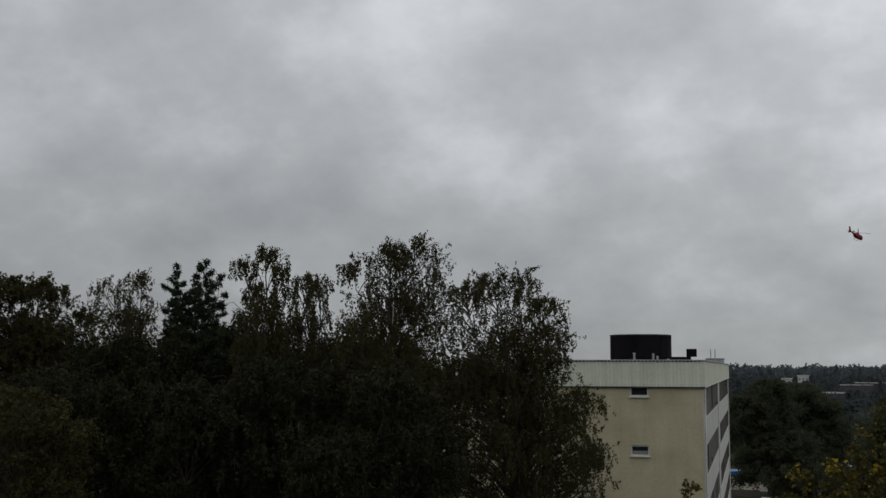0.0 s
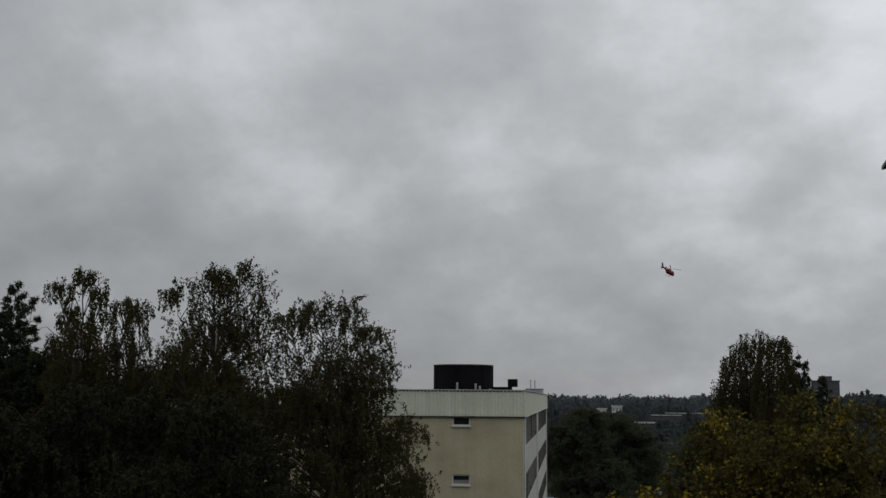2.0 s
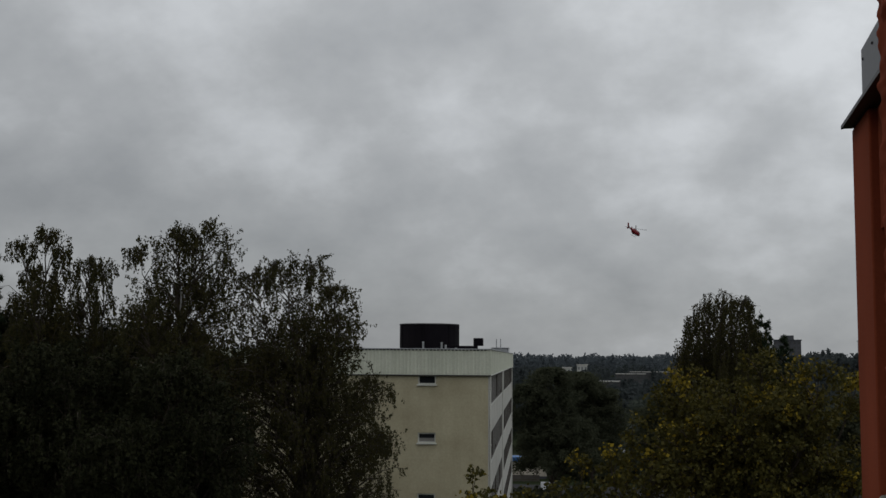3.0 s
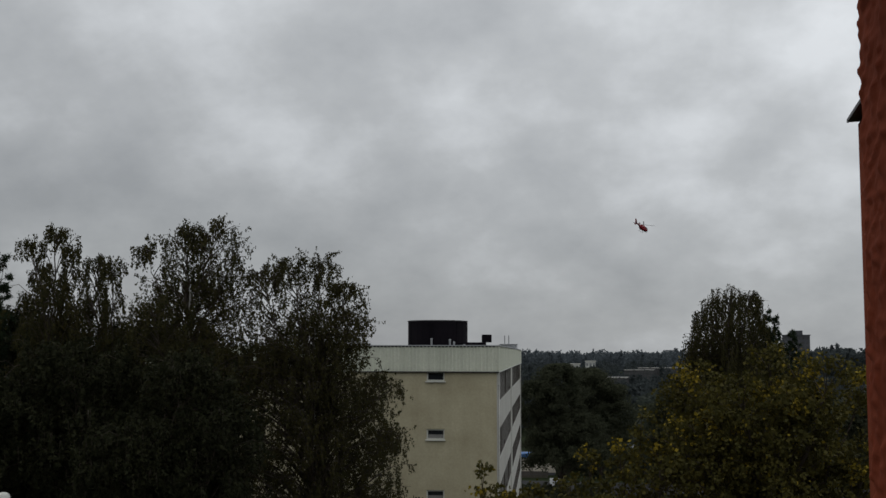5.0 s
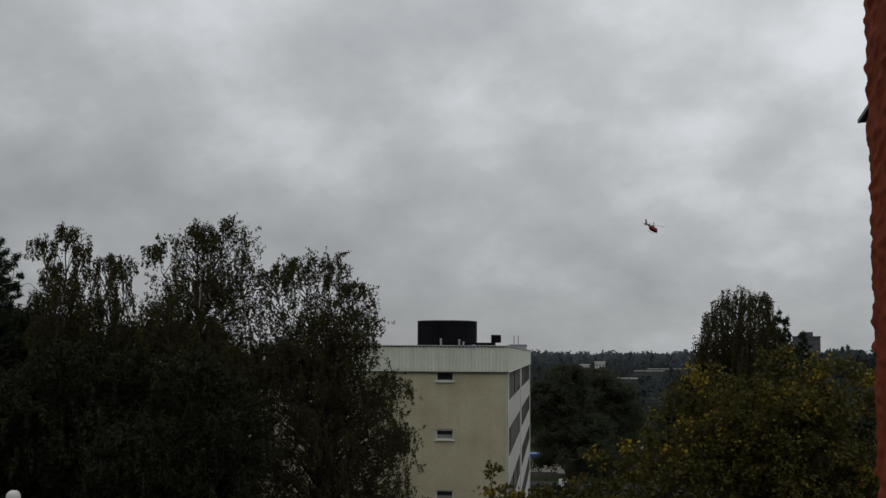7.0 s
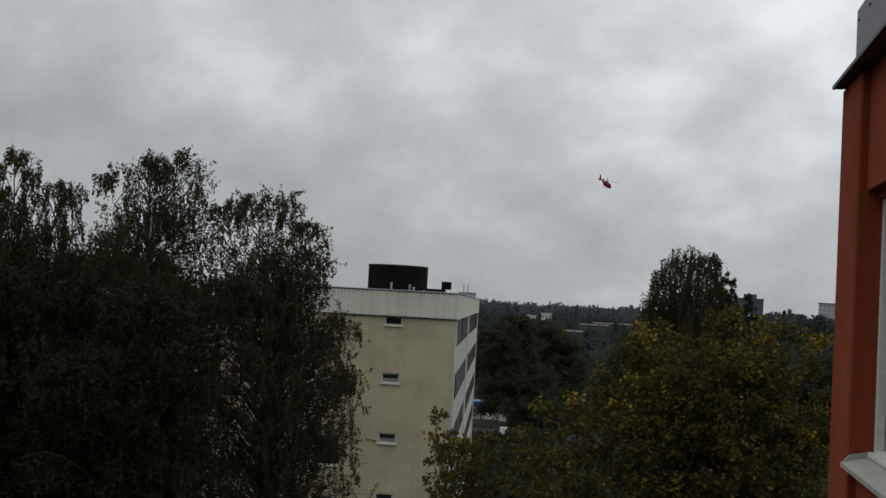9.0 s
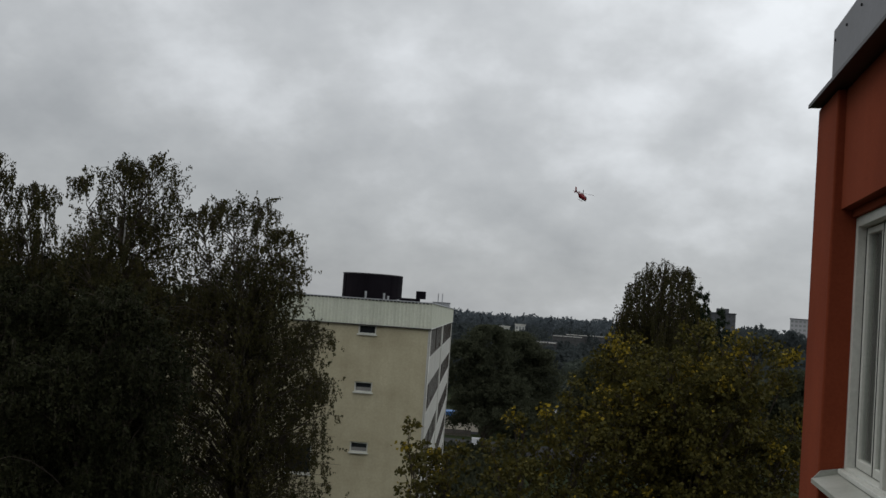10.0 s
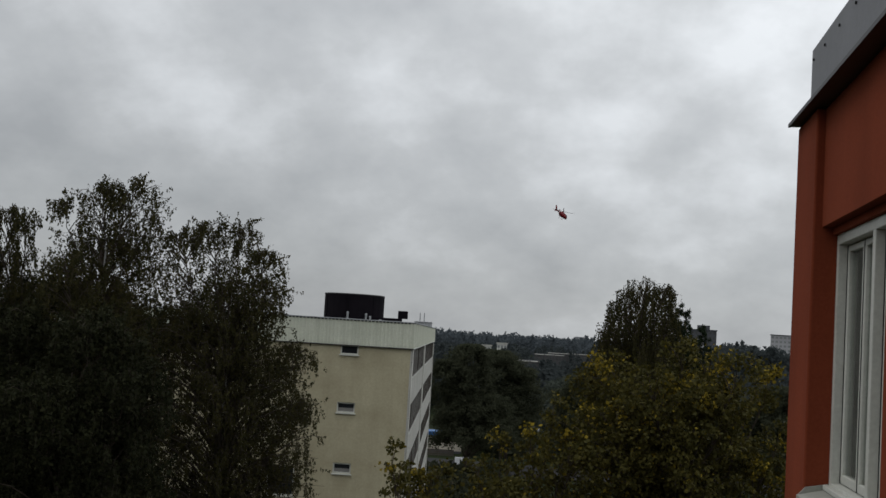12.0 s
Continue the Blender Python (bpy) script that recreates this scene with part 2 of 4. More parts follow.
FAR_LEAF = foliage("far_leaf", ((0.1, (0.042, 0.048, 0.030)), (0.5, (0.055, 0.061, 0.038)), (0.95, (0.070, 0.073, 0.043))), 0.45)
HAZED_MID_WOOD = foliage("hazed_mid_wood", ((0.1, (0.046, 0.055, 0.057)), (0.6, (0.056, 0.066, 0.067)), (0.95, (0.067, 0.076, 0.074))), 0.45)
HAZED_RIDGE_WOOD = foliage("hazed_ridge_wood", ((0.1, (0.076, 0.090, 0.100)), (0.6, (0.087, 0.102, 0.113)), (0.95, (0.098, 0.113, 0.122))), 0.45)

# ---------------------------------------------------------------- mesh helpers


def mesh_of(bm, name, mat):
    me = bpy.data.meshes.new(name)
    bm.normal_update()
    bm.to_mesh(me)
    bm.free()
    me.materials.append(mat)
    return me


def part(name, bm, mat, parent=None, label="", smooth=False):
    me = mesh_of(bm, name, mat)
    if smooth:
        me.polygons.foreach_set("use_smooth", [True] * len(me.polygons))
    ob = new(name, me)
    if parent is not None:
        ob.parent = parent
    if label:
        ob["label"] = label
    return ob


def thing(name, m, label, category, group="", kind=""):
    ob = new(name)
    ob.empty_display_size = 0.2
    ob.matrix_world = m
    return tagged(ob, label, category, group, kind)


def box(bm, x0, x1, y0, y1, z0, z1, bevel=0.0):
    vs = [bm.verts.new((x, y, z)) for x in (x0, x1) for y in (y0, y1) for z in (z0, z1)]
    fs = [(0, 1, 3, 2), (4, 6, 7, 5), (0, 4, 5, 1), (2, 3, 7, 6), (0, 2, 6, 4), (1, 5, 7, 3)]
    faces = [bm.faces.new([vs[i] for i in f]) for f in fs]
    if bevel:
        edges = list({e for f in faces for e in f.edges})
        bmesh.ops.bevel(bm, geom=edges, offset=bevel, segments=2, affect="EDGES", profile=0.5)
    return bm


def cube(x0, x1, y0, y1, z0, z1, bevel=0.0):
    return box(bmesh.new(), x0, x1, y0, y1, z0, z1, bevel)


def ring_loft(bm, rings, cap=True):
    """Skin over rings of equal count."""
    rows = [[bm.verts.new(p) for p in r] for r in rings]
    k = len(rows[0])
    for a, b in zip(rows, rows[1:]):
        for i in range(k):
            bm.faces.new((a[i], a[(i + 1) % k], b[(i + 1) % k], b[i]))
    if cap:
        bm.faces.new(rows[0][::-1])
        bm.faces.new(rows[-1])
    return bm


def rod(bm, a, b, ra, rb=None, k=10):
    a, b = Vector(a), Vector(b)
    rb = ra if rb is None else rb
    q = (b - a).to_track_quat("Z", "Y")
    rings = []
    for c, r in ((a, ra), (b, rb)):
        rings.append([c + q @ Vector((r * math.cos(2 * math.pi * i / k), r * math.sin(2 * math.pi * i / k), 0)) for i in range(k)])
    return ring_loft(bm, rings)


def plate(bm, outline, t0, t1, axis):
    """A flat plate: outline in two coordinates, pushed along the third (0 x, 1 y, 2 z)."""
    def at(p, t):
        q = list(p)
        q.insert(axis, t)
        return q
    return ring_loft(bm, [[at(p, t0) for p in outline], [at(p, t1) for p in outline]])


def wall_with_holes(bm, u0, u1, z0, z1, holes, place):
    """A wall cut by openings: a grid of cells, the holes left out. place(u, z, side) gives a point; side 0 is outside, 1 inside."""
    us = sorted({u0, u1, *[h[0] for h in holes], *[h[1] for h in holes]})
    zs = sorted({z0, z1, *[h[2] for h in holes], *[h[3] for h in holes]})
    made = {}

    def v(i, j, s):
        if (i, j, s) not in made:
            made[i, j, s] = bm.verts.new(place(us[i], zs[j], s))
        return made[i, j, s]

    def solid(i, j):
        if not (0 <= i < len(us) - 1 and 0 <= j < len(zs) - 1):
            return False
        u, z = (us[i] + us[i + 1]) / 2, (zs[j] + zs[j + 1]) / 2
        return not any(a < u < b and c < z < d for a, b, c, d in holes)

    for i in range(len(us) - 1):
        for j in range(len(zs) - 1):
            if not solid(i, j):
                continue
            bm.faces.new((v(i, j, 0), v(i + 1, j, 0), v(i + 1, j + 1, 0), v(i, j + 1, 0)))
            bm.faces.new((v(i, j, 1), v(i, j + 1, 1), v(i + 1, j + 1, 1), v(i + 1, j, 1)))
            for di, dj, a, b in ((-1, 0, (i, j), (i, j + 1)), (1, 0, (i + 1, j), (i + 1, j + 1)), (0, -1, (i, j), (i + 1, j)), (0, 1, (i, j + 1), (i + 1, j + 1))):
                if not solid(i + di, j + dj):
                    bm.faces.new((v(*a, 0), v(*b, 0), v(*b, 1), v(*a, 1)))
    bmesh.ops.recalc_face_normals(bm, faces=bm.faces)
    return bm


def polar(bearing, d):
    """A place on the ground: degrees to the left of the y axis, and metres from the eye."""
    return -math.sin(radians(bearing)) * d, math.cos(radians(bearing)) * d


def quad_mesh(name, verts, per, mat):
    """A mesh of loose faces with per corners each, from an array."""
    n = len(verts) // per
    me = bpy.data.meshes.new(name)
    me.vertices.add(len(verts))
    me.vertices.foreach_set("co", np.asarray(verts, dtype=np.float32).ravel())
    me.loops.add(len(verts))
    me.loops.foreach_set("vertex_index", np.arange(len(verts), dtype=np.int32))
    me.polygons.add(n)
    me.polygons.foreach_set("loop_start", np.arange(0, len(verts), per, dtype=np.int32))
    me.update(calc_edges=True)
    me.materials.append(mat)
    return me


# ---------------------------------------------------------------- ground
gb = bmesh.new()
ring_r = [0.0, 30.0, 80.0, 200.0, 600.0, 2000.0, 4800.0]
prev = None
for r in ring_r:
    row = [gb.verts.new((r * math.cos(a * math.pi / 24), r * math.sin(a * math.pi / 24), 0.0)) for a in range(48)] if r else [gb.verts.new((0, 0, 0))]
    if prev:
        for i in range(48):
            j = (i + 1) % 48
            gb.faces.new((prev[0], row[i], row[j]) if len(prev) == 1 else (prev[i], row[i], row[j], prev[j]))
    prev = row
tagged(part("ground", gb, GRASS), "damp dark green grass and soil between the buildings", "ground", kind="structure")
rb = cube(-70, 30, 138, 150, -0.3, 0.05)
tagged(part("road", rb, ASPHALT), "dark wet asphalt road past the low beige building", "road", kind="structure")

# ---------------------------------------------------------------- cream apartment block
BLOCK = pose(-9.047, 52.779, 0, 0, 0, 7.45)
block = thing("apartment_block", BLOCK, "cream rendered apartment block with pale corrugated fascia and black roof drum", "building")
BW, BL, FZ, TZ = 17.0, 55.8, 15.68, 16.86
SMALL = [(-3.28, -2.44, 15.23, 15.66)] + [(-3.28, -2.44, 15.32 - 2.8 * k, 15.80 - 2.8 * k) for k in range(1, 5)]
TALL = [(-6.3, -5.05, 14.15 - 2.8 * k, 15.5 - 2.8 * k) for k in range(2, 5)]
wb = wall_with_holes(bmesh.new(), -BW, 0.0, 0.0, FZ, SMALL + TALL, lambda u, z, s: (u, 0.0 if s == 0 else 0.3, z))
part("front_wall", wb, RENDER_CREAM, block)
RIB = []
for k in range(5):
    for y0, y1 in ((1.3, 23.0), (25.4, 54.6)):
        RIB.append((y0, y1, 14.2 - 2.8 * k, 15.62 - 2.8 * k))
sb = wall_with_holes(bmesh.new(), 0.3, BL, 0.0, FZ, RIB, lambda u, z, s: (0.0 if s == 0 else -0.25, u, z))
part("side_wall", sb, WHITE_CONC, block)
part("back_wall", cube(-BW, 0, BL, BL + 0.3, 0, FZ), RENDER_CREAM, block)
part("west_wall", cube(-BW - 0.3, -BW, 0, BL + 0.3, 0, FZ), RENDER_CREAM, block)
part("roof", cube(-BW, -0.05, 0.05, BL, FZ, TZ - 0.25), ROOF_FELT, block)
part("corner_strip", cube(0.0, 0.06, 0.0, 0.55, 0, FZ - 0.02, 0.01), WHITE_CONC, block)
part("pilaster", cube(0.0, 0.05, 23.3, 25.1, 0, FZ - 0.02, 0.02), WHITE_CONC, block)
part("pilaster", cube(0.0, 0.05, 54.8, 55.7, 0, FZ - 0.02, 0.02), WHITE_CONC, block)
dp = bmesh.new()
rod(dp, (0.10, 0.20, 0.0), (0.10, 0.20, FZ), 0.04)
for k in range(6):
    rod(dp, (0.10, 0.20, 2.0 + 2.6 * k), (0.10, 0.20, 2.08 + 2.6 * k), 0.055)
part("downpipe", dp, WHITE_CONC, block, "pale downpipe with brackets at the corner", True)


def corrugated(length, pitch, along_x, off):
    """Trapezoid-ribbed sheet, standing 3 cm proud."""
    b = bmesh.new()
    pts = []
    n = int(length / pitch)
    for i in range(n):
        for f, d in ((0.0, 0.0), (0.5, 0.0), (0.62, 0.022), (0.88, 0.022)):
            pts.append(((i + f) * pitch, d))
    pts.append((length, 0.0))
    rows = []
    for z in (FZ, TZ):
        rows.append([b.verts.new((-BW + u if along_x else off + d, -off - d if along_x else u, z)) for u, d in pts])
    for i in range(len(pts) - 1):
        b.faces.new((rows[0][i], rows[0][i + 1], rows[1][i + 1], rows[1][i]))
    return b


part("fascia_panel", corrugated(BW + 0.1, 0.17, True, 0.09), FASCIA, block, "pale green corrugated fascia sheet")
part("fascia_panel", corrugated(BL, 0.17, False, 0.09), FASCIA, block, "pale green corrugated fascia sheet")
for x in (-13.6, -8.95, -4.3):
    part("fascia_joint", cube(x - 0.02, x + 0.02, -0.125, -0.085, FZ, TZ), FASCIA, block)
part("fascia_corner", cube(0.06, 0.135, -0.135, -0.06, FZ - 0.03, TZ, 0.006), FASCIA, block)
part("drip_edge", cube(-BW, 0.14, -0.14, 0.0, FZ - 0.045, FZ - 0.005, 0.004), DARK_SHEET, block)
part("drip_edge", cube(0.0, 0.14, 0.0, BL, FZ - 0.045, FZ - 0.005, 0.004), WHITE_PAINT, block)
# Dark strip between the ribs stands in for the shadow under the capping.
part("cap_shadow_strip", cube(-BW, 0.06, -0.103, -0.05, TZ - 0.05, TZ - 0.002), DARK_SHEET, block)
part("roof_edge", cube(-BW, 0.17, -0.17, 0.10, TZ, TZ + 0.05, 0.008), GALV, block, "grey metal roof edge capping")
part("roof_edge", cube(-0.10, 0.17, 0.10, BL, TZ, TZ + 0.05, 0.008), GALV, block, "grey metal roof edge capping")

rnd = random.Random(5)


def far_window(parent, u0, u1, z0, z1, curtain, depth=0.12):
    """A window in the front wall: frame, dark glass, blind, sill."""
    w = thing("window", pose(0, 0, 0), "", "")
    for key in ("label", "category"):
        if key in w:
            del w[key]
    w.parent = parent
    fr = bmesh.new()
    t = 0.06
    box(fr, u0, u0 + t, depth - 0.06, depth + 0.04, z0, z1)
    box(fr, u1 - t, u1, depth - 0.06, depth + 0.04, z0, z1)
    box(fr, u0 + t, u1 - t, depth - 0.06, depth + 0.04, z1 - t, z1)
    box(fr, u0 + t, u1 - t, depth - 0.06, depth + 0.04, z0, z0 + t)
    part("frame", fr, WHITE_PAINT, w)
    part("pane", cube(u0 + t, u1 - t, depth, depth + 0.015, z0 + t, z1 - t), DARK_GLASS, w)
    if curtain:
        part("blind", cube(u0 + t, u1 - t, depth - 0.008, depth - 0.003, z0 + t, z0 + t + (z1 - z0) * curtain), BLIND, w)
    part("sill", cube(u0 - 0.05, u1 + 0.05, -0.10, depth, z0 - 0.055, z0 - 0.004, 0.006), WHITE_PAINT, w, "white window sill")
    return w


for k, (a, b, c, d) in enumerate(SMALL):
    far_window(block, a, b, c, d, 0 if k == 0 else 0.35)
for k, (a, b, c, d) in enumerate(TALL):
    far_window(block, a, b, c, d, 0.5 if k % 3 else 0)

# ribbon windows along the side: frame bars, panes and drawn blinds
for y0, y1, z0, z1 in RIB:
    strip = new("ribbon_window")
    strip.parent = block
    part("pane", cube(-0.075, -0.06, y0, y1, z0, z1), DARK_GLASS, strip)
    n = max(6, int((y1 - y0) / 1.8))
    step = (y1 - y0) / n
    bars = bmesh.new()
    for i in range(n + 1):
        y = y0 + step * i
        box(bars, -0.06, -0.012, max(y0, y - 0.03), min(y1, y + 0.03), z0 + 0.05, z1 - 0.05)
    box(bars, -0.06, -0.012, y0, y1, z0, z0 + 0.05)
    box(bars, -0.06, -0.012, y0, y1, z1 - 0.05, z1)
    part("frame", bars, FRAME_BROWN, strip)
    for i in range(n):
        if i < 2 and y0 < 2 or rnd.random() < 0.12:
            continue
        drop = (z1 - z0 - 0.1) * rnd.choice((1.0, 1.0, 1.0, 0.85))
        part("blind", cube(-0.055, -0.045, y0 + step * i + 0.06, y0 + step * (i + 1) - 0.06, z1 - 0.05 - drop, z1 - 0.06), BLIND, strip)
    part("sill", cube(-0.03, 0.03, y0, y1, z0 - 0.05, z0 - 0.004), WHITE_PAINT, strip)

# things on the roof, in the block's own axes
drum = thing("roof_drum", BLOCK @ pose(-3.37, 6.5, TZ - 0.25), "large black sheet-clad round plant drum on the flat roof", "roof plant")
db = bmesh.new()
K = 28
ring_loft(db, [[(1.56 * math.cos(2 * math.pi * i / K), 1.56 * math.sin(2 * math.pi * i / K), z) for i in range(K)] for z in (0.0, 1.58)])
part("shell", db, BLACK_SHEET, drum)
db = bmesh.new()
ring_loft(db, [[(r * math.cos(2 * math.pi * i / K), r * math.sin(2 * math.pi * i / K), z) for i in range(K)] for r, z in ((1.58, 1.56), (1.59, 1.61), (1.50, 1.63))])
part("rim", db, DARK_SHEET, drum)
for i in range(0, K, 4):
    a = 2 * math.pi * (i + 0.5) / K
    sb = bmesh.new()
    rod(sb, (1.562 * math.cos(a), 1.562 * math.sin(a), 0.0), (1.562 * math.cos(a), 1.562 * math.sin(a), 1.56), 0.02, k=6)
    part("seam", sb, BLACK_SHEET, drum)
duct = thing("roof_duct", BLOCK @ pose(-0.70, 4.1, TZ - 0.25), "low black ventilation duct with a square cowl", "roof plant")
part("duct", cube(-1.9, 0.0, -0.3, 0.3, 0.0, 0.47, 0.02), BLACK_SHEET, duct)
part("cowl", cube(-0.20, 0.28, -0.25, 0.25, 0.47, 0.86, 0.02), BLACK_SHEET, duct)
for x, h, y in ((-3.35, 0.62, 3.0), (-2.45, 0.58, 3.2), (-2.22, 0.46, 2.9), (-1.72, 0.33, 3.0), (-1.38, 0.28, 2.8)):
    vp = thing("vent_pipe", BLOCK @ pose(x, y, TZ - 0.25), "grey galvanised vent pipe standing on the roof", "vent pipe", "roof vents")
    pb = bmesh.new()
    rod(pb, (0, 0, 0), (0, 0, h), 0.05, k=12)
    part("pipe", pb, GALV, vp, smooth=False)
    pb = bmesh.new()
    rod(pb, (0, 0, h), (0, 0, h + 0.04), 0.062, 0.05, k=12)
    part("cap", pb, GALV, vp)
hut = thing("roof_hut", BLOCK @ pose(-1.35, 40.0, TZ - 0.25), "pale grey roof access hut", "roof hut")
part("body", cube(0, 1.35, 0, 4.0, 0, 0.66, 0.03), GALV, hut)
part("lid", cube(-0.05, 1.4, -0.1, 4.1, 0.66, 0.71, 0.01), GALV, hut)
for x in (-0.42, -0.14):
    an = thing("roof_aerial", BLOCK @ pose(x, 24.0, TZ - 0.25), "thin grey aerial mast on the roof", "aerial", "roof aerials")
    ab = bmesh.new()
    rod(ab, (0, 0, 0), (0, 0, 1.15), 0.035, 0.03, k=8)
    part("mast", ab, GALV, an)
    part("foot", cube(-0.15, 0.15, -0.15, 0.15, 0, 0.06, 0.01), GALV, an)

# ---------------------------------------------------------------- red wing of the own building
XW, XP, XF = 1.021, 1.070, 1.153
Y1, Y2, YN = 7.178, 6.55, 5.03
ZS, ZL, ZE = 15.767, 17.215, 17.884
wing = thing("red_wing", pose(0, 0, 0), "brick-red rendered building wing with grey sheet parapet and dark eaves", "building")
part("corner_pilaster", cube(XW, XW + 0.35, Y2, Y1, 0, ZE, 0.012), RED_RENDER, wing)
wh = wall_with_holes(bmesh.new(), 0.6, Y2, 0.0, ZE, [(YN, Y2 - 0.001, ZS - 0.02, ZL), (YN, Y2 - 0.001, ZS - 2.82, ZL - 2.8)], lambda u, z, s: (XP if s == 0 else XP + 0.30, u, z))
part("side_wall", wh, RED_RENDER, wing)
part("end_wall", cube(XW + 0.35, 9.0, Y1 - 0.3, Y1 - 0.01, 0, ZE), RED_RENDER, wing)
# eaves: a thin dark sheet with a sloped lip
eb = bmesh.new()
prof = [(0.955, ZE), (0.955, ZE + 0.022), (1.09, ZE + 0.085), (1.40, ZE + 0.085), (1.40, ZE + 0.012), (0.975, ZE + 0.004)]
ring_loft(eb, [[(x, y, z) for x, z in prof] for y in (0.3, 7.16)])
part("eaves_sheet", eb, DARK_SHEET, wing, "dark metal eaves sheet")
pp = bmesh.new()
ring_loft(pp, [[(1.085, y, ZE + 0.07), (1.085, y, 18.37), (1.20, y, 18.37), (1.20, y, ZE + 0.07)] for y in (0.3, 7.17)])
part("parapet", pp, GREY_SHEET, wing, "grey sheet metal parapet cladding")
part("roof", cube(1.21, 9.0, 0.3, 7.1, ZE + 0.02, ZE + 0.25), ROOF_FELT, wing)
for i in range(17):
    y = 7.10 - (0.355 * i if i < 2 else 0.355 + 0.415 * (i - 1))
    bb = bmesh.new()
    rod(bb, (1.086, y, 18.297), (1.077, y, 18.297), 0.009, 0.008, k=10)
    part("bolt", bb, BOLT, wing)

def wing_window(z0, z1):
    w = new("window")
    w.parent = wing
    fw, y0, y1 = 0.055, YN, Y2 - 0.003
    fr = bmesh.new()
    post0, post1 = 5.63, 5.69
    for q0, q1, c0, c1 in ((y1 - fw, y1, z0, z1), (y0, y0 + fw, z0, z1), (post0, post1, z0 + fw, z1 - fw), (y0 + fw, y1 - fw, z1 - fw, z1), (y0 + fw, y1 - fw, z0, z0 + fw)):
        box(fr, XF, XF + 0.115, q0, q1, c0, c1, 0.004)
    part("frame", fr, WHITE_PAINT, w, "white painted outer window frame")
    c0, c1, t = z0 + fw + 0.006, z1 - fw - 0.006, 0.034
    for a, b in ((6.085, y1 - fw - 0.006), (post1 + 0.006, 6.073), (y0 + fw + 0.006, post0 - 0.006)):
        sf = bmesh.new()
        for q in ((a, a + t, c0, c1), (b - t, b, c0, c1), (a + t, b - t, c1 - t, c1), (a + t, b - t, c0, c0 + t + 0.012)):
            box(sf, XF + 0.048, XF + 0.092, q[0], q[1], q[2], q[3], 0.005)
        s = part("sash", sf, WHITE_PAINT, w)
        p = part("pane", cube(XF + 0.066, XF + 0.072, a + t, b - t, c0 + t + 0.012, c1 - t), PANE, s)
        p.visible_shadow = False
        g = part("gasket", cube(XF + 0.045, XF + 0.05, b + 0.001, b + 0.0055, c0, c1), RUBBER, s)
    cb = bmesh.new()
    rows = []
    m = 60
    for z in (z0 + 0.02, z1 - 0.02):
        rows.append([cb.verts.new((XF + 0.102 + 0.006 * math.sin(i * 1.3), y0 + 0.06 + (y1 - y0 - 0.12) * i / m, z)) for i in range(m + 1)])
    for i in range(m):
        cb.faces.new((rows[0][i], rows[0][i + 1], rows[1][i + 1], rows[1][i]))
    part("curtain", cb, CURTAIN, w, "pale folded curtain behind the glass")
    # outer metal sill: slopes out, with an upstand at the end and a folded drip
    sb = bmesh.new()
    sp = [(XF + 0.01, z0 + 0.012), (XF - 0.03, z0 + 0.010), (0.995, z0 - 0.022), (0.985, z0 - 0.024), (0.985, z0 - 0.048), (0.992, z0 - 0.048), (1.0, z0 - 0.034), (XF + 0.01, z0 - 0.004)]
    ring_loft(sb, [[(x, y, z) for x, z in sp] for y in (y0 - 0.03, y1 - 0.002)])
    part("sill", sb, SILL_MAT, w, "pale grey folded metal sill")
    ub = bmesh.new()
    ring_loft(ub, [[(XF, y, z0 + 0.045), (1.03, y, z0 + 0.02), (0.99, y, z0 - 0.024), (XF, y, z0 - 0.002)] for y in (y1 - 0.012, y1 - 0.004)])
    part("sill_upstand", ub, SILL_MAT, w)
    part("sill_step", cube(XF - 0.035, XF + 0.005, y0, y1 - 0.02, z0 + 0.014, z0 + 0.042, 0.005), WHITE_PAINT, w)


for drop in (0.0, 2.8):
    wing_window(ZS - drop, ZL - 0.042 - drop)
    part("lintel", cube(XP + 0.06, XP + 0.30, YN, Y2 - 0.004, ZL - 0.042 - drop, ZL - 0.001 - drop), RED_RENDER, wing)
part("room_back", cube(XP + 1.2, XP + 1.25, 3.0, Y1 - 0.35, 12.0, ZE), ROOM_PAINT, wing)

# ---------------------------------------------------------------- own window opening and room behind the eye
JX, JY = 0.1185, 0.586


def roughcast(z0, z1, cell, rise):
    """The rough-cast jamb: its inner face, the rounded arris and a strip of the outer face."""
    prof, r = [], 0.007
    y = 0.28
    while y < JY - r:
        prof.append((JX, y, -1.0, 0.0))
        y += cell
    for i in range(5):
        a = math.pi / 2 * i / 4
        prof.append((JX + r - r * math.cos(a), JY - r + r * math.sin(a), -math.cos(a), math.sin(a)))
    x = JX + r + cell
    while x < JX + 0.10:
        prof.append((x, JY, 0.0, 1.0))
        x += cell * 2
    nz = int((z1 - z0) / rise)
    verts = np.empty((nz + 1, len(prof), 3))
    for j in range(nz + 1):
        z = z0 + (z1 - z0) * j / nz
        for i, (x, y, nx, ny) in enumerate(prof):
            q = Vector((x * 170, y * 62, z * 165))
            d = 0.0026 * max(0.0, noise.noise(q) + 0.1) + 0.0008 * noise.noise(q * 2.0) + 0.0009 * noise.noise(q * 0.3)
            verts[j, i] = (x + nx * d, y + ny * d, z)
    w = len(prof)
    faces = [(j * w + i, j * w + i + 1, (j + 1) * w + i + 1, (j + 1) * w + i) for j in range(nz) for i in range(w - 1)]
    me = bpy.data.meshes.new("jamb_face")
    me.from_pydata(verts.reshape(-1, 3).tolist(), [], faces)
    me.polygons.foreach_set("use_smooth", [True] * len(me.polygons))
    me.materials.append(RED_ROUGH)
    return me


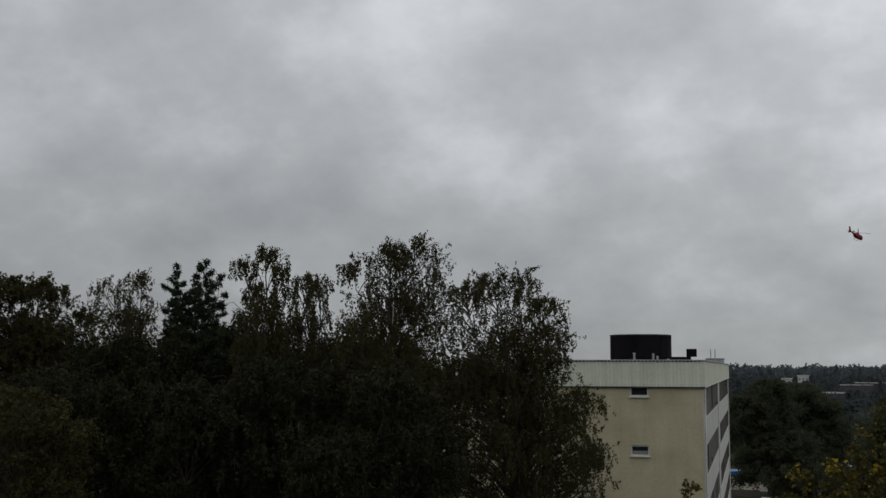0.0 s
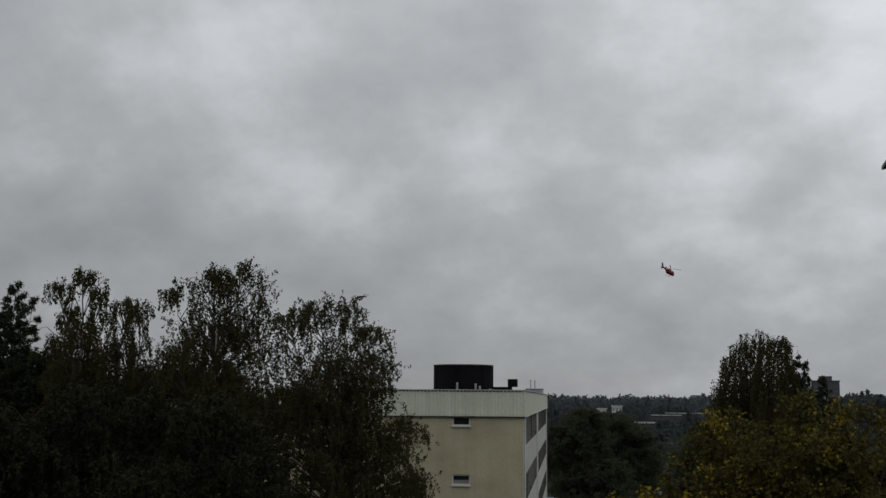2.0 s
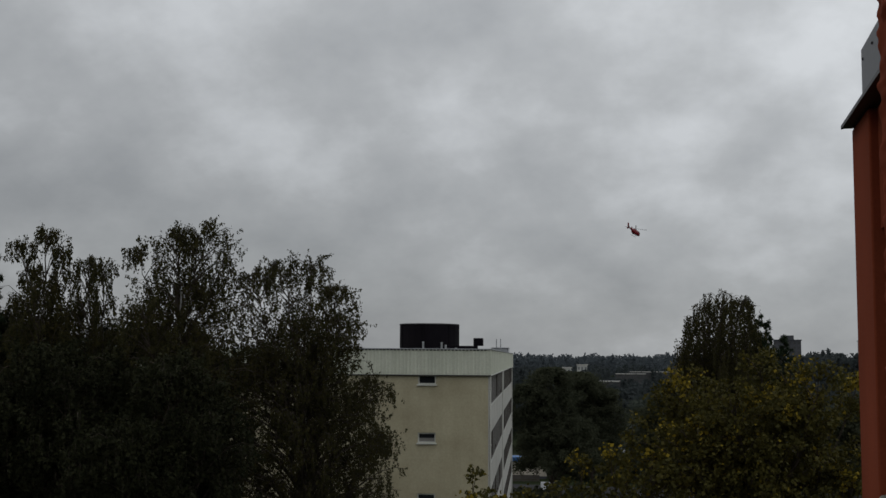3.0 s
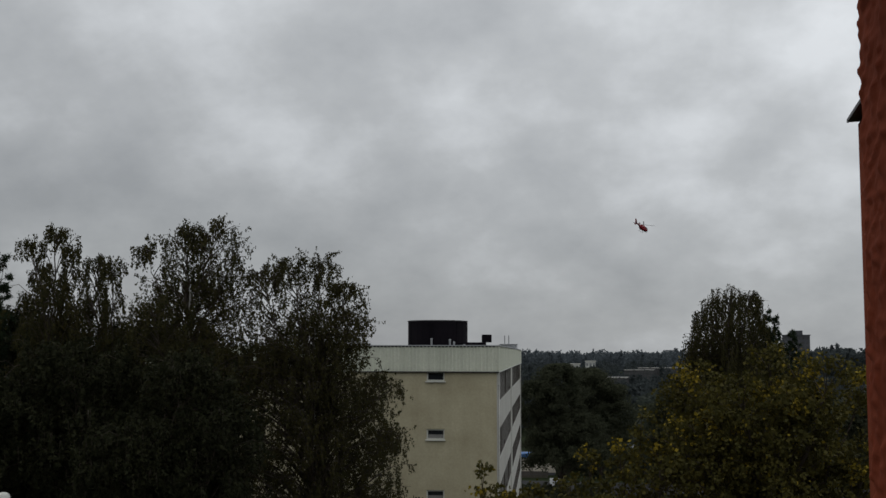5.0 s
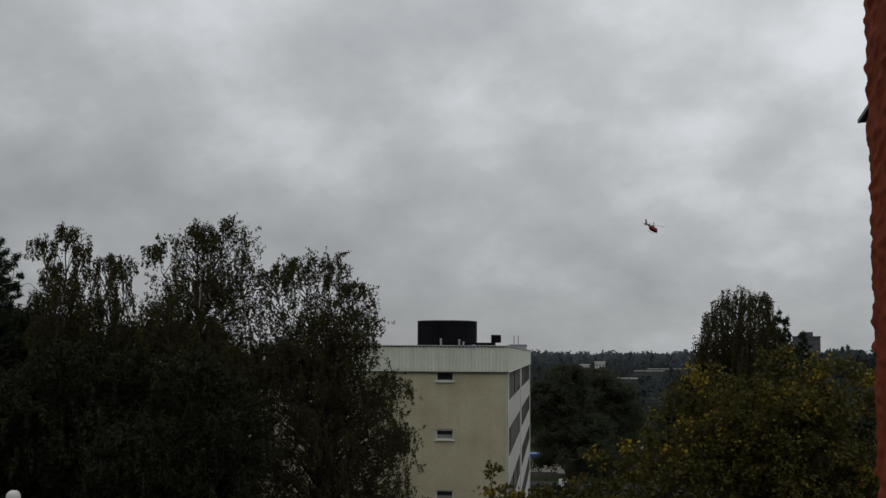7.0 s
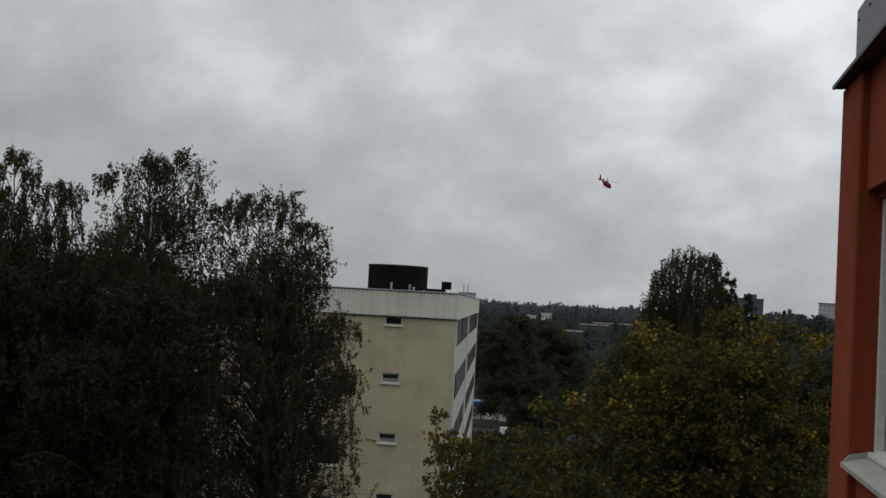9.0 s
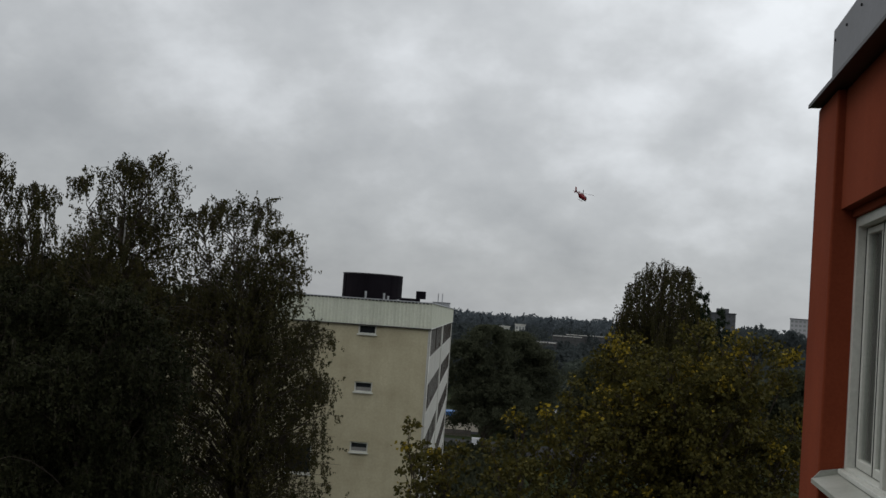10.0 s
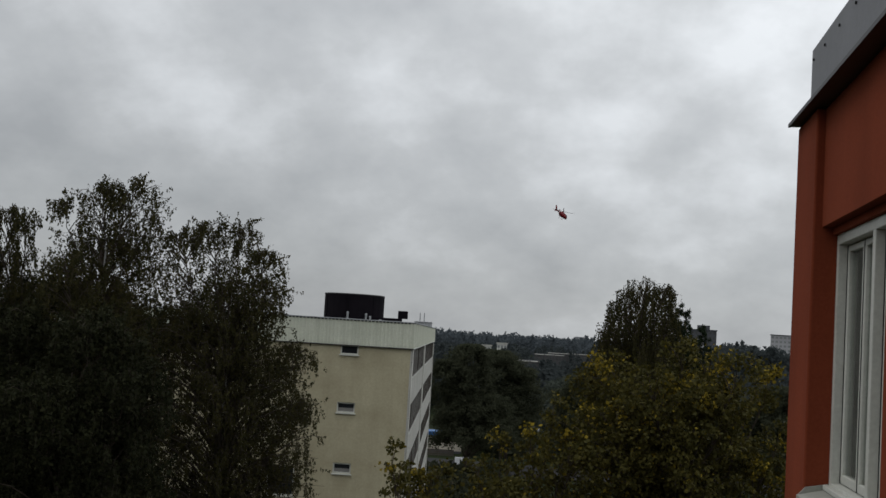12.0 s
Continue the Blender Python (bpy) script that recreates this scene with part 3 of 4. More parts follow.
wall_own = thing("wall_south", pose(0, 0, 0), "brick-red rough-cast outer wall round the open window", "wall", kind="structure")
jf = new("jamb_face", roughcast(16.15, 17.0, 0.0036, 0.0016))
jf.parent = wall_own
wo = wall_with_holes(bmesh.new(), -3.0, 1.0, 0.0, ZE, [(-1.5, JX + 0.012, 15.7, 17.4)], lambda u, z, s: (u, JY - 0.012 if s == 0 else 0.28, z))
part("wall_body", wo, RED_RENDER, wall_own)
tagged(part("floor", cube(-3.0, 1.0, -4.0, 0.28, 14.7, 14.9), ROOM_PAINT), "plain floor of the room behind the window", "floor", kind="structure")
tagged(part("ceiling", cube(-3.0, 1.0, -4.0, 0.28, 17.5, 17.7), ROOM_PAINT), "plain white ceiling of the room behind the window", "ceiling", kind="structure")
tagged(part("wall_north", cube(-3.0, 1.0, -4.2, -4.0, 14.7, 17.7), ROOM_PAINT), "plain pale wall at the back of the room", "wall", kind="structure")
tagged(part("wall_west", cube(-3.2, -3.0, -4.2, 0.28, 14.7, 17.7), ROOM_PAINT), "plain pale side wall of the room", "wall", kind="structure")
tagged(part("wall_east", cube(1.0, 1.02, -4.2, 0.55, 14.7, 17.7), ROOM_PAINT), "plain pale side wall of the room", "wall", kind="structure")

# ---------------------------------------------------------------- trees


def unit(v):
    return v / np.maximum(1e-9, np.linalg.norm(v, axis=-1, keepdims=True))


def leaf_deltas(rng, c, length, width, hang):
    """Small three-cornered leaves, broad at the stalk and pointed at the tip."""
    n = len(c)
    a = unit(rng.normal(size=(n, 3)) * (1.05 - hang) + np.array([0, 0, -1.0]) * hang)
    b = unit(np.cross(a, rng.normal(size=(n, 3))))
    s = rng.uniform(0.6, 1.35, (n, 1))
    la, wb_ = a * length * s, b * width * s
    return np.stack([c + wb_ * 0.5, c + la, c - wb_ * 0.5], axis=1).reshape(-1, 3)


def leaf_kites(rng, c, length, width, hang):
    """Broad four-cornered leaves, widest before the middle."""
    n = len(c)
    a = unit(rng.normal(size=(n, 3)) * (1.05 - hang) + np.array([0, 0, -1.0]) * hang)
    b = unit(np.cross(a, rng.normal(size=(n, 3))))
    s = rng.uniform(0.6, 1.3, (n, 1))
    la, wb_ = a * length * s, b * width * s
    return np.stack([c, c + la * 0.42 + wb_ * 0.5, c + la, c + la * 0.42 - wb_ * 0.5], axis=1).reshape(-1, 3)


def wood_mesh(name, paths, mat):
    b = bmesh.new()
    for pts, r0, r1, k in paths:
        rows, n = [], len(pts)
        for i, p in enumerate(pts):
            d = Vector(pts[min(i + 1, n - 1)]) - Vector(pts[max(i - 1, 0)])
            q = d.to_track_quat("Z", "Y")
            r = r0 + (r1 - r0) * i / (n - 1)
            rows.append([b.verts.new(Vector(p) + q @ Vector((r * math.cos(2 * math.pi * j / k), r * math.sin(2 * math.pi * j / k), 0))) for j in range(k)])
        for u, v in zip(rows, rows[1:]):
            for j in range(k):
                b.faces.new((u[j], u[(j + 1) % k], v[(j + 1) % k], v[j]))
    me = mesh_of(b, name, mat)
    me.polygons.foreach_set("use_smooth", [True] * len(me.polygons))
    return me


def style(leaf, bark, size, hang, drop, dens, per=22, strands=12, side=0.25, low=8.5, deep=False, cone=False, trunk_r=0.16, spread=0.035, wide=1.0, up=0.0, shell=0.5, rise=0.8, arch=0.35, root=0.4, yellow=0.0, ragged=0.1, airy=1.0, tail=1.6, slim=None):
    """How a kind of tree grows. size: leaf length and width; hang: strands hang down (1) or stand out (0); drop: strand length;
    dens: leaves to a square metre of crown; per: leaves on a strand; strands: strands on a bough; side: breadth of a bough's spray; airy: how full the broad lower lobes are; wide, slim: girth of the broad and of the narrow lobes; tail: how far the lobes reach down."""
    return dict(leaf=leaf, bark=bark, size=size, hang=hang, drop=drop, dens=dens, per=per, strands=strands, side=side, low=low, deep=deep, cone=cone, trunk_r=trunk_r, spread=spread, wide=wide, up=up, shell=shell, rise=rise, arch=arch, root=root, yellow=yellow, ragged=ragged, airy=airy, tail=tail, slim=slim or wide)


WEEP = style(BIRCH_LEAF, BIRCH_BARK, (0.068, 0.054), 0.75, 0.55, 950, per=17, strands=6, side=0.14, wide=1.31, up=0.18, arch=0.2, ragged=0.2, spread=0.036, shell=0.65, airy=0.68, slim=1.1)
THIN = style(BIRCH_LEAF, BIRCH_BARK, (0.070, 0.052), 0.85, 0.75, 1000, per=34, strands=4, side=0.10, spread=0.042, wide=1.12, up=0.1, arch=0.4, rise=1.6, ragged=0.2)
LEAFY = style(BIRCH_LEAF, BIRCH_BARK, (0.080, 0.062), 0.5, 0.40, 1300, per=18, strands=9, side=0.22, wide=1.1, up=0.1, arch=0.2, ragged=0.2)
TRAIL = style(BIRCH_LEAF, BIRCH_BARK, (0.080, 0.060), 0.92, 1.35, 900, per=34, strands=3, side=0.10, low=12.0, spread=0.036, wide=1.25, up=0.12, shell=0.9, arch=0.25, rise=0.9, ragged=0.06, airy=0.7)
PINE = style(NEEDLE, BROWN_BARK, (0.120, 0.034), 0.0, 0.20, 1900, per=40, strands=6, side=0.12, cone=True, trunk_r=0.2, wide=0.95, up=0.3, rise=0.35, arch=-0.18, spread=0.035, ragged=0.15)
FILL = style(SHADED_LEAF, BROWN_BARK, (0.100, 0.074), 0.55, 0.6, 880, per=22, strands=16, side=0.35, deep=True, low=9.0, wide=1.12, up=0.1, spread=0.07)
YOUNG = style(BIRCH_LEAF, BROWN_BARK, (0.075, 0.060), 0.2, 0.35, 1300, per=16, strands=12, low=11.0, spread=0.06)
MAPLE = style(MAPLE_LEAF, BROWN_BARK, (0.080, 0.070), 0.2, 0.28, 1500, per=12, strands=9, side=0.20, low=10.5, trunk_r=0.18, wide=1.0, spread=0.065, rise=1.1, arch=0.0, yellow=1.0, ragged=0.26, tail=0.4, slim=0.75)
SPRIG = style(MAPLE_LEAF, BROWN_BARK, (0.085, 0.075), 0.2, 0.24, 800, per=9, strands=6, side=0.12, low=11.5, trunk_r=0.06, wide=1.15, up=0.2, spread=0.05, rise=1.3, arch=0.05, yellow=1.0, ragged=0.3, tail=0.7)
FAR = style(FAR_LEAF, BROWN_BARK, (0.22, 0.17), 0.2, 0.9, 500, per=20, strands=14, side=0.3, low=4.4, deep=True, trunk_r=0.25, spread=0.22)
seeds = iter(range(11, 999))


def tree(name, label, st, lobes):
    """A tree: a tapered trunk, a leader into each lobe of the crown, twigs, and clumps of single leaves that hang in strands or stand round the twigs.
    lobes: (bearing, distance, top height, radius)."""
    rng = np.random.default_rng(next(seeds))
    main = max(range(len(lobes)), key=lambda i: lobes[i][3])
    spots = []
    for i, (b, d, top, r) in enumerate(lobes):
        off = 0.0 if i == main else float(np.clip(rng.normal(0, 0.9), -1.6, 1.6)) * min(1.0, d / 36)
        x, y = polar(b, d + off)
        spots.append((x, y, top + st["up"], r * (st["wide"] if r > 1.0 else st["slim"])))
    ww = [q[3] for q in spots]
    cx, cy = (sum(q[k] * w for q, w in zip(spots, ww)) / sum(ww) for k in (0, 1))
    t = thing(name, pose(cx, cy, 0), label, "tree", "trees")
    high = max(q[2] for q in spots)
    nt = 12
    wob = np.cumsum(rng.normal(0, 0.045, (nt + 1, 2)), axis=0)
    wob -= wob[0]
    trunk = np.array([(wob[i, 0], wob[i, 1], (high - 2.4) * i / nt) for i in range(nt + 1)])
    stem = [([tuple(q) for q in trunk], st["trunk_r"], 0.03, 8)]
    paths = []
    leaves, gold, slivers = [], [], []
    for x, y, top, r in spots:
        lx_, ly_ = x - cx, y - cy
        span = top - st["low"]
        deep = max(1.0, span if st["deep"] else min(span, 3.2 * r + st["tail"]))
        reach = math.hypot(lx_, ly_)
        z0 = max(st["low"] * 0.55, min(top - 1.2, high - 1.6) - 1.0 - reach * 0.9)
        p0 = np.array([np.interp(z0, trunk[:, 2], trunk[:, k]) for k in range(3)])
        p2 = np.array([lx_, ly_, top - 0.55])
        p1 = np.array([p0[0] * 0.35 + lx_ * 0.65, p0[1] * 0.35 + ly_ * 0.65, p0[2] * 0.55 + top * 0.45])
        u = np.linspace(0, 1, 8)[:, None]
        lead = (1 - u) ** 2 * p0 + 2 * u * (1 - u) * p1 + u ** 2 * p2
        lead[1:-1] += rng.normal(0, 0.05, (6, 3))
        paths.append(([tuple(q) for q in lead], st["trunk_r"] * 0.3, 0.006, 6))
        airy = st["airy"] if r > 1.3 else 1.0
        nb = max(5, int(airy * st["dens"] * 2 * r * deep / (st["per"] * st["strands"])))
        k = np.arange(nb)
        az = k * 2.39996 + rng.normal(0, 0.35, nb)
        sdep = deep * ((k + rng.uniform(0, 1, nb)) / nb) ** (1.0 if st["deep"] else 0.85)
        cap = rng.uniform(0, 1, nb) < (0.0 if st["cone"] else 0.14)
        sdep = np.where(cap, rng.uniform(0, 0.6, nb) * min(r, deep), sdep)
        rad = r * np.minimum(1.0, 0.12 + sdep / (2.6 * r)) if st["cone"] else r * np.sqrt(np.clip(1.0 - (1.0 - np.minimum(sdep / r, 1.0)) ** 2, 0.06, 1.0))
        outer = rng.uniform(0, 1, nb) < st["shell"]
        q = rad * np.where(outer, 1.0, np.sqrt(rng.uniform(0.05, 1.0, nb))) * (1.0 + np.clip(rng.normal(0, st["ragged"], nb), -0.4, 1.3 * st["ragged"]))
        out = np.stack([np.cos(az), np.sin(az), np.zeros(nb)], axis=1)
        perp = np.stack([-out[:, 1], out[:, 0], np.zeros(nb)], axis=1)
        end = np.array([lx_, ly_, top]) + out * q[:, None] - np.array([0, 0, 1.0]) * sdep[:, None]
        under = trunk[:, 2] < lead[0, 2] - 0.05
        limb = np.concatenate([trunk[under], lead[np.argsort(lead[:, 2])]])
        zs = np.clip(end[:, 2] - st["rise"] * np.maximum(q, 0.35), 2.5, lead[-1, 2])
        beg = np.stack([np.interp(zs, limb[:, 2], limb[:, j]) for j in range(3)], axis=1)
        ctl = beg * 0.4 + end * 0.6
        ctl[:, 2] = end[:, 2] + st["arch"] * q
        # boughs of the crown, curved, with a spray of strands each
        for j in range(0, nb, 2 if st["deep"] else 1):
            w = np.linspace(0, 1, 5)[:, None]
            c5 = (1 - w) ** 2 * beg[j] + 2 * w * (1 - w) * ctl[j] + w ** 2 * end[j]
            paths.append(([tuple(p) for p in c5], 0.010 + 0.010 * q[j], 0.004, 4))
        ns = st["strands"]
        bi = np.repeat(k, ns)
        w = (st["root"] + (1 - st["root"]) * rng.uniform(0, 1, len(bi)) ** 0.8)[:, None]
        s0 = (1 - w) ** 2 * beg[bi] + 2 * w * (1 - w) * ctl[bi] + w ** 2 * end[bi]
        fan = rng.normal(0, 1, len(bi)) * st["side"] * np.minimum(1.0, 0.4 + q[bi])
        s0 = s0 + perp[bi] * fan[:, None] + np.array([0, 0, -0.35]) * np.abs(fan)[:, None] + rng.normal(0, 0.03, (len(bi), 3))
        free = unit(out[bi] * 0.7 + rng.normal(0, 0.6, (len(bi), 3)) + np.array([0, 0, 0.45]))
        if st["hang"] > 0.45:
            way = unit(np.array([0, 0, -1.0]) + out[bi] * 0.12 + rng.normal(0, 0.10, (len(bi), 3)))
            way = np.where(rng.uniform(0, 1, len(bi))[:, None] < (0.2 if st["hang"] < 0.8 else 0.0), free, way)
        else:
            way = free
        ln = st["drop"] * rng.uniform(0.35, 1.3, len(bi)) * np.minimum(1.0, 0.45 + 0.8 * q[bi])
        tip = s0 + way * ln[:, None]
        thin = np.stack([s0 + perp[bi] * 0.005, tip, s0 - perp[bi] * 0.005], axis=1)
        slivers.append(thin.reshape(-1, 3))
        cnt = np.maximum(3, st["per"] * rng.uniform(0.5, 1.5, len(bi)) * np.minimum(1.3, 0.4 + ln / st["drop"] * 0.75)).astype(int)
        idx = np.repeat(np.arange(len(bi)), cnt)
        v = rng.beta(1.2, 1.1, len(idx))[:, None]
        c = s0[idx] + way[idx] * ln[idx][:, None] * v + rng.normal(0, st["spread"], (len(idx), 3)) * (1.15 - 0.6 * v)
        c[:, 2] = np.minimum(c[:, 2], top + 0.10 + 0.12 * rng.uniform(0, 1, len(c)))
        leaves.append(c)
        # whole shoots turn yellow first, the upper and outer ones before the rest
        ripe = rng.uniform(0, 1, nb) < (0.03 + 0.45 * np.clip(1.0 - sdep / 0.6, 0, 1)) * st["yellow"]
        gold.append((ripe[bi][idx] & (rng.uniform(0, 1, len(idx)) < 0.55)) | (rng.uniform(0, 1, len(idx)) < 0.02 * st["yellow"]))
    c, g = np.concatenate(leaves), np.concatenate(gold)
    blade, corners = (leaf_kites, 4) if st["yellow"] else (leaf_deltas, 3)
    crown = new("crown", quad_mesh("crown", blade(rng, c[~g], st["size"][0], st["size"][1], st["hang"]), corners, st["leaf"]))
    crown.parent = t
    if g.any():
        turned = new("yellowed_leaves", quad_mesh("yellowed_leaves", blade(rng, c[g], st["size"][0], st["size"][1], st["hang"]), corners, GOLD_LEAF))
        turned.parent = t
        turned["label"] = "leaves turned autumn yellow"
    twigs = new("twig_work", quad_mesh("twig_work", np.concatenate(slivers), 3, BROWN_BARK))
    twigs.parent = t
    wood = new("trunk", wood_mesh("trunk", stem, st["bark"]))
    wood.parent = t
    boughs = new("branchwork", wood_mesh("branchwork", paths, BROWN_BARK))
    boughs.parent = t
    return t


W = "tall weeping birch with dark green leaves beginning to brown"
WR = "weeping birch with long trailing twigs over the yellowing tree"
PN = "dark green pine standing among the birches"
DL = "dense deciduous filler tree, grove shade partly in its dark leaves"
YL = "leafy green young tree at the grove's edge"
ML = "broad maple with green leaves turning autumn yellow"
FL = "large dark deciduous tree beyond the apartment block"
tree("birch_tree", W, WEEP, ((21.58, 37, 19.17, 0.77), (20.15, 37, 19.6, 0.77), (18.56, 37, 19.67, 0.66), (17.33, 37, 18.71, 0.66), (19.26, 37, 17.62, 1.56), (17.14, 37, 17.8, 0.77), (15.74, 37, 15.81, 0.88), (15.38, 37, 14.03, 0.95), (20.39, 37, 16.71, 1.65), (17.59, 37, 15.63, 1.47),))
tree("birch_tree", W, WEEP, ((26.85, 36, 19.7, 0.5), (25.23, 36, 20.41, 0.86), (23.75, 36, 20.7, 0.75), (23.0, 36, 19.73, 0.43), (24.79, 36, 18.83, 1.39), (26.62, 36, 17.93, 0.8), (24.35, 36, 17.05, 1.52),))
tree("birch_tree", W, THIN, ((29.33, 38, 19.76, 0.62), (28.56, 38, 19.5, 0.3), (29.38, 38, 18.47, 0.87), (28.85, 38, 17.07, 1.13),))
tree("birch_tree", W, THIN, ((32.27, 38, 20.13, 0.49), (31.22, 38, 20.46, 0.6), (30.45, 38, 19.77, 0.41), (31.73, 38, 18.82, 0.98), (31.36, 38, 17.25, 1.13),))
tree("birch_tree", W, WEEP, ((38.6, 40, 19.44, 0.63), (37.28, 40, 19.56, 0.52), (37.84, 40, 18.5, 0.95), (37.84, 40, 17.07, 1.19),))
tree("birch_tree", W, LEAFY, ((43.34, 41, 19.52, 0.85), (41.96, 41, 19.59, 0.77), (40.8, 41, 19.29, 0.53), (39.99, 41, 18.52, 0.53), (42.27, 41, 18.2, 2.13), (40.43, 41, 17.07, 1.22), (45.55, 41, 19.57, 1.42),))
tree("pine_tree", PN, PINE, ((34.32, 40, 20.03, 0.79), (33.57, 40, 19.42, 0.48), (34.7, 40, 19.01, 1.23), (34.38, 40, 17.47, 1.39),))
tree("pine_tree", PN, PINE, ((35.6, 41, 19.9, 0.41), (35.62, 41, 19.07, 0.65), (35.68, 41, 17.68, 1.12),))
# Filler trees close gaps low in the grove; their leaf colour adds darkness.
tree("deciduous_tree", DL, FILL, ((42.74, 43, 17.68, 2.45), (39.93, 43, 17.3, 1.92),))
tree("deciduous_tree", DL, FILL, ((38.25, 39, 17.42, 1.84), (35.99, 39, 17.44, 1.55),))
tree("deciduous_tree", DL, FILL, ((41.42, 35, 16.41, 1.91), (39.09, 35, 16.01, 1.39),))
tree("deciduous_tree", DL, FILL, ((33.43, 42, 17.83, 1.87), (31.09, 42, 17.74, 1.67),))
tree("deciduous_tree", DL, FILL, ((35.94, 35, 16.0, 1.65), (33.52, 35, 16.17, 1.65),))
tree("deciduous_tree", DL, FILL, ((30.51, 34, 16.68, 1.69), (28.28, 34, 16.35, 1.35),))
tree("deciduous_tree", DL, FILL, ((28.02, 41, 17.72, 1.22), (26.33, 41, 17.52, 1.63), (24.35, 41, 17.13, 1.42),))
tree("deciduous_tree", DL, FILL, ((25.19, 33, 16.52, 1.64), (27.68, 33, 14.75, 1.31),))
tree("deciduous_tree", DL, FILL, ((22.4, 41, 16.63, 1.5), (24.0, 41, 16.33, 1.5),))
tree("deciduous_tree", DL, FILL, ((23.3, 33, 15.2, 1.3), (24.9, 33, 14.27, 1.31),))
tree("young_tree", YL, YOUNG, ((42.52, 28, 15.98, 1.18), (40.58, 28, 15.33, 0.83), (43.31, 28, 15.09, 0.97),))
tree("birch_tree", WR, TRAIL, ((-1.74, 55, 19.81, 0.98), (-0.89, 55, 19.12, 0.71), (-2.65, 55, 19.32, 0.71), (-0.03, 55, 18.1, 0.38), (0.15, 55, 17.2, 0.42), (-0.35, 55, 18.6, 0.5), (-2.9, 55, 18.2, 0.6), (-1.69, 55, 18.14, 1.64), (-1.36, 55, 16.51, 1.64),))
tree("pine_tree", PN, PINE, ((-3.45, 57, 18.35, 0.62), (-3.8, 57, 18.2, 0.42), (-3.15, 57, 17.9, 1.3), (-3.6, 57, 17.2, 1.5), (-4.6, 57, 17.3, 0.9),))
tree("maple_tree", ML, MAPLE, ((0.15, 24, 16.42, 0.42), (0.75, 24, 16.05, 0.4), (-0.7, 24, 16.2, 0.35), (-3.5, 24, 16.72, 0.42), (-4.85, 24, 16.58, 0.45), (-6.1, 24, 16.38, 0.45), (-7.2, 24, 16.34, 0.25), (-7.75, 24, 16.32, 0.12), (-2.2, 24, 16.02, 0.7), (-4.3, 24, 15.9, 1.1), (-0.6, 24, 15.45, 1.1), (-2.4, 24, 14.9, 1.4), (-6.0, 24, 15.3, 0.4), (-5.4, 24, 14.7, 1.05), (-8.1, 24, 15.1, 0.4), (-7.5, 24, 14.5, 0.8),))
tree("maple_tree", ML, MAPLE, ((2.61, 23, 15.37, 0.18), (3.56, 23, 14.72, 0.39), (5.08, 23, 14.52, 0.34), (6.22, 23, 14.29, 0.23), (1.73, 23, 14.63, 0.91), (4.69, 23, 13.77, 0.75),))
tree("maple_tree", ML, SPRIG, ((10.42, 23.5, 14.07, 0.1), (10.12, 23.5, 13.78, 0.23), (9.55, 23.5, 13.36, 0.35), (8.33, 23.5, 13.64, 0.35), (8.68, 23.5, 13.15, 0.47),))
tree("deciduous_tree", FL, FAR, ((7.83, 128, 13.36, 1.9), (6.69, 128, 15.16, 2.66), (6.04, 128, 9.84, 4.44),))
tree("deciduous_tree", FL, FAR, ((5.26, 140, 14.56, 3.19), (4.0, 140, 12.62, 2.5), (4.6, 140, 8.07, 4.16),))
tree("deciduous_tree", FL, FAR, ((1.9, 175, 8.88, 3.2), (0.9, 175, 8.26, 3.47), (1.3, 175, 6.5, 4.0),))
tree("deciduous_tree", FL, FAR, ((-8.16, 120, 12.31, 2.38), (-7.14, 120, 11.02, 2.38), (-8.92, 120, 12.99, 2.97),))
tree("deciduous_tree", FL, FAR, ((0.78, 150, 12.52, 2.68), (1.29, 150, 10.23, 2.97),))


def woods(name, n, near, far, b0, b1, h0, h1, mat, seed, label, per, size, clear=None):
    """Many far crowns as one mass of leafy flakes, pointed or rounded."""
    rng = np.random.default_rng(seed)
    d = near * (far / near) ** rng.uniform(0, 1, n)
    b = rng.uniform(b0, b1, n)
    h = rng.uniform(h0, h1, n) * (0.9 + 0.2 * np.sin(b * 1.7) * np.cos(d * 0.01))
    if clear:
        h = np.where((b > clear[0]) & (b < clear[1]) & (d < clear[2]), h * clear[3], h)
    spruce = rng.uniform(0, 1, n) < 0.5
    u = rng.uniform(0.0, 1.0, (n, per))
    r = np.where(spruce[:, None], h[:, None] * 0.19 * (1.02 - u), h[:, None] * 0.33 * np.sqrt(np.clip(1 - (2 * u - 1.0) ** 2, 0.02, 1)))
    az = rng.uniform(0, 2 * math.pi, (n, per))
    rr = r * np.sqrt(rng.uniform(0.25, 1.0, (n, per)))
    br = np.radians(b)[:, None]
    x, y = -np.sin(br) * d[:, None] + rr * np.cos(az), np.cos(br) * d[:, None] + rr * np.sin(az)
    z = h[:, None] * (0.12 + 0.85 * u)
    c = np.stack([x, y, z], axis=2).reshape(-1, 3)
    ob = new(name, quad_mesh(name, leaf_deltas(rng, c, size, size * 0.85, 0.4), 3, mat))
    return tagged(ob, label, "woods", kind="stuff")


# The farther masses carry distance haze in their leaf colours.
woods("near_woods", 300, 150, 240, -14, 2.4, 8.0, 11.0, HAZED_FAR_WOOD, 2, "dark mixed woods beyond the gardens, lightly haze-tinted", 340, 0.8)
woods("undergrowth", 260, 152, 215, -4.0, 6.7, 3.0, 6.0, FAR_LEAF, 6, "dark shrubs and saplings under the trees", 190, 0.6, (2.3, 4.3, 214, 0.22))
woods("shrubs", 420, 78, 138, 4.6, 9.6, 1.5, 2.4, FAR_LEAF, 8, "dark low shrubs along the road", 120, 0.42)
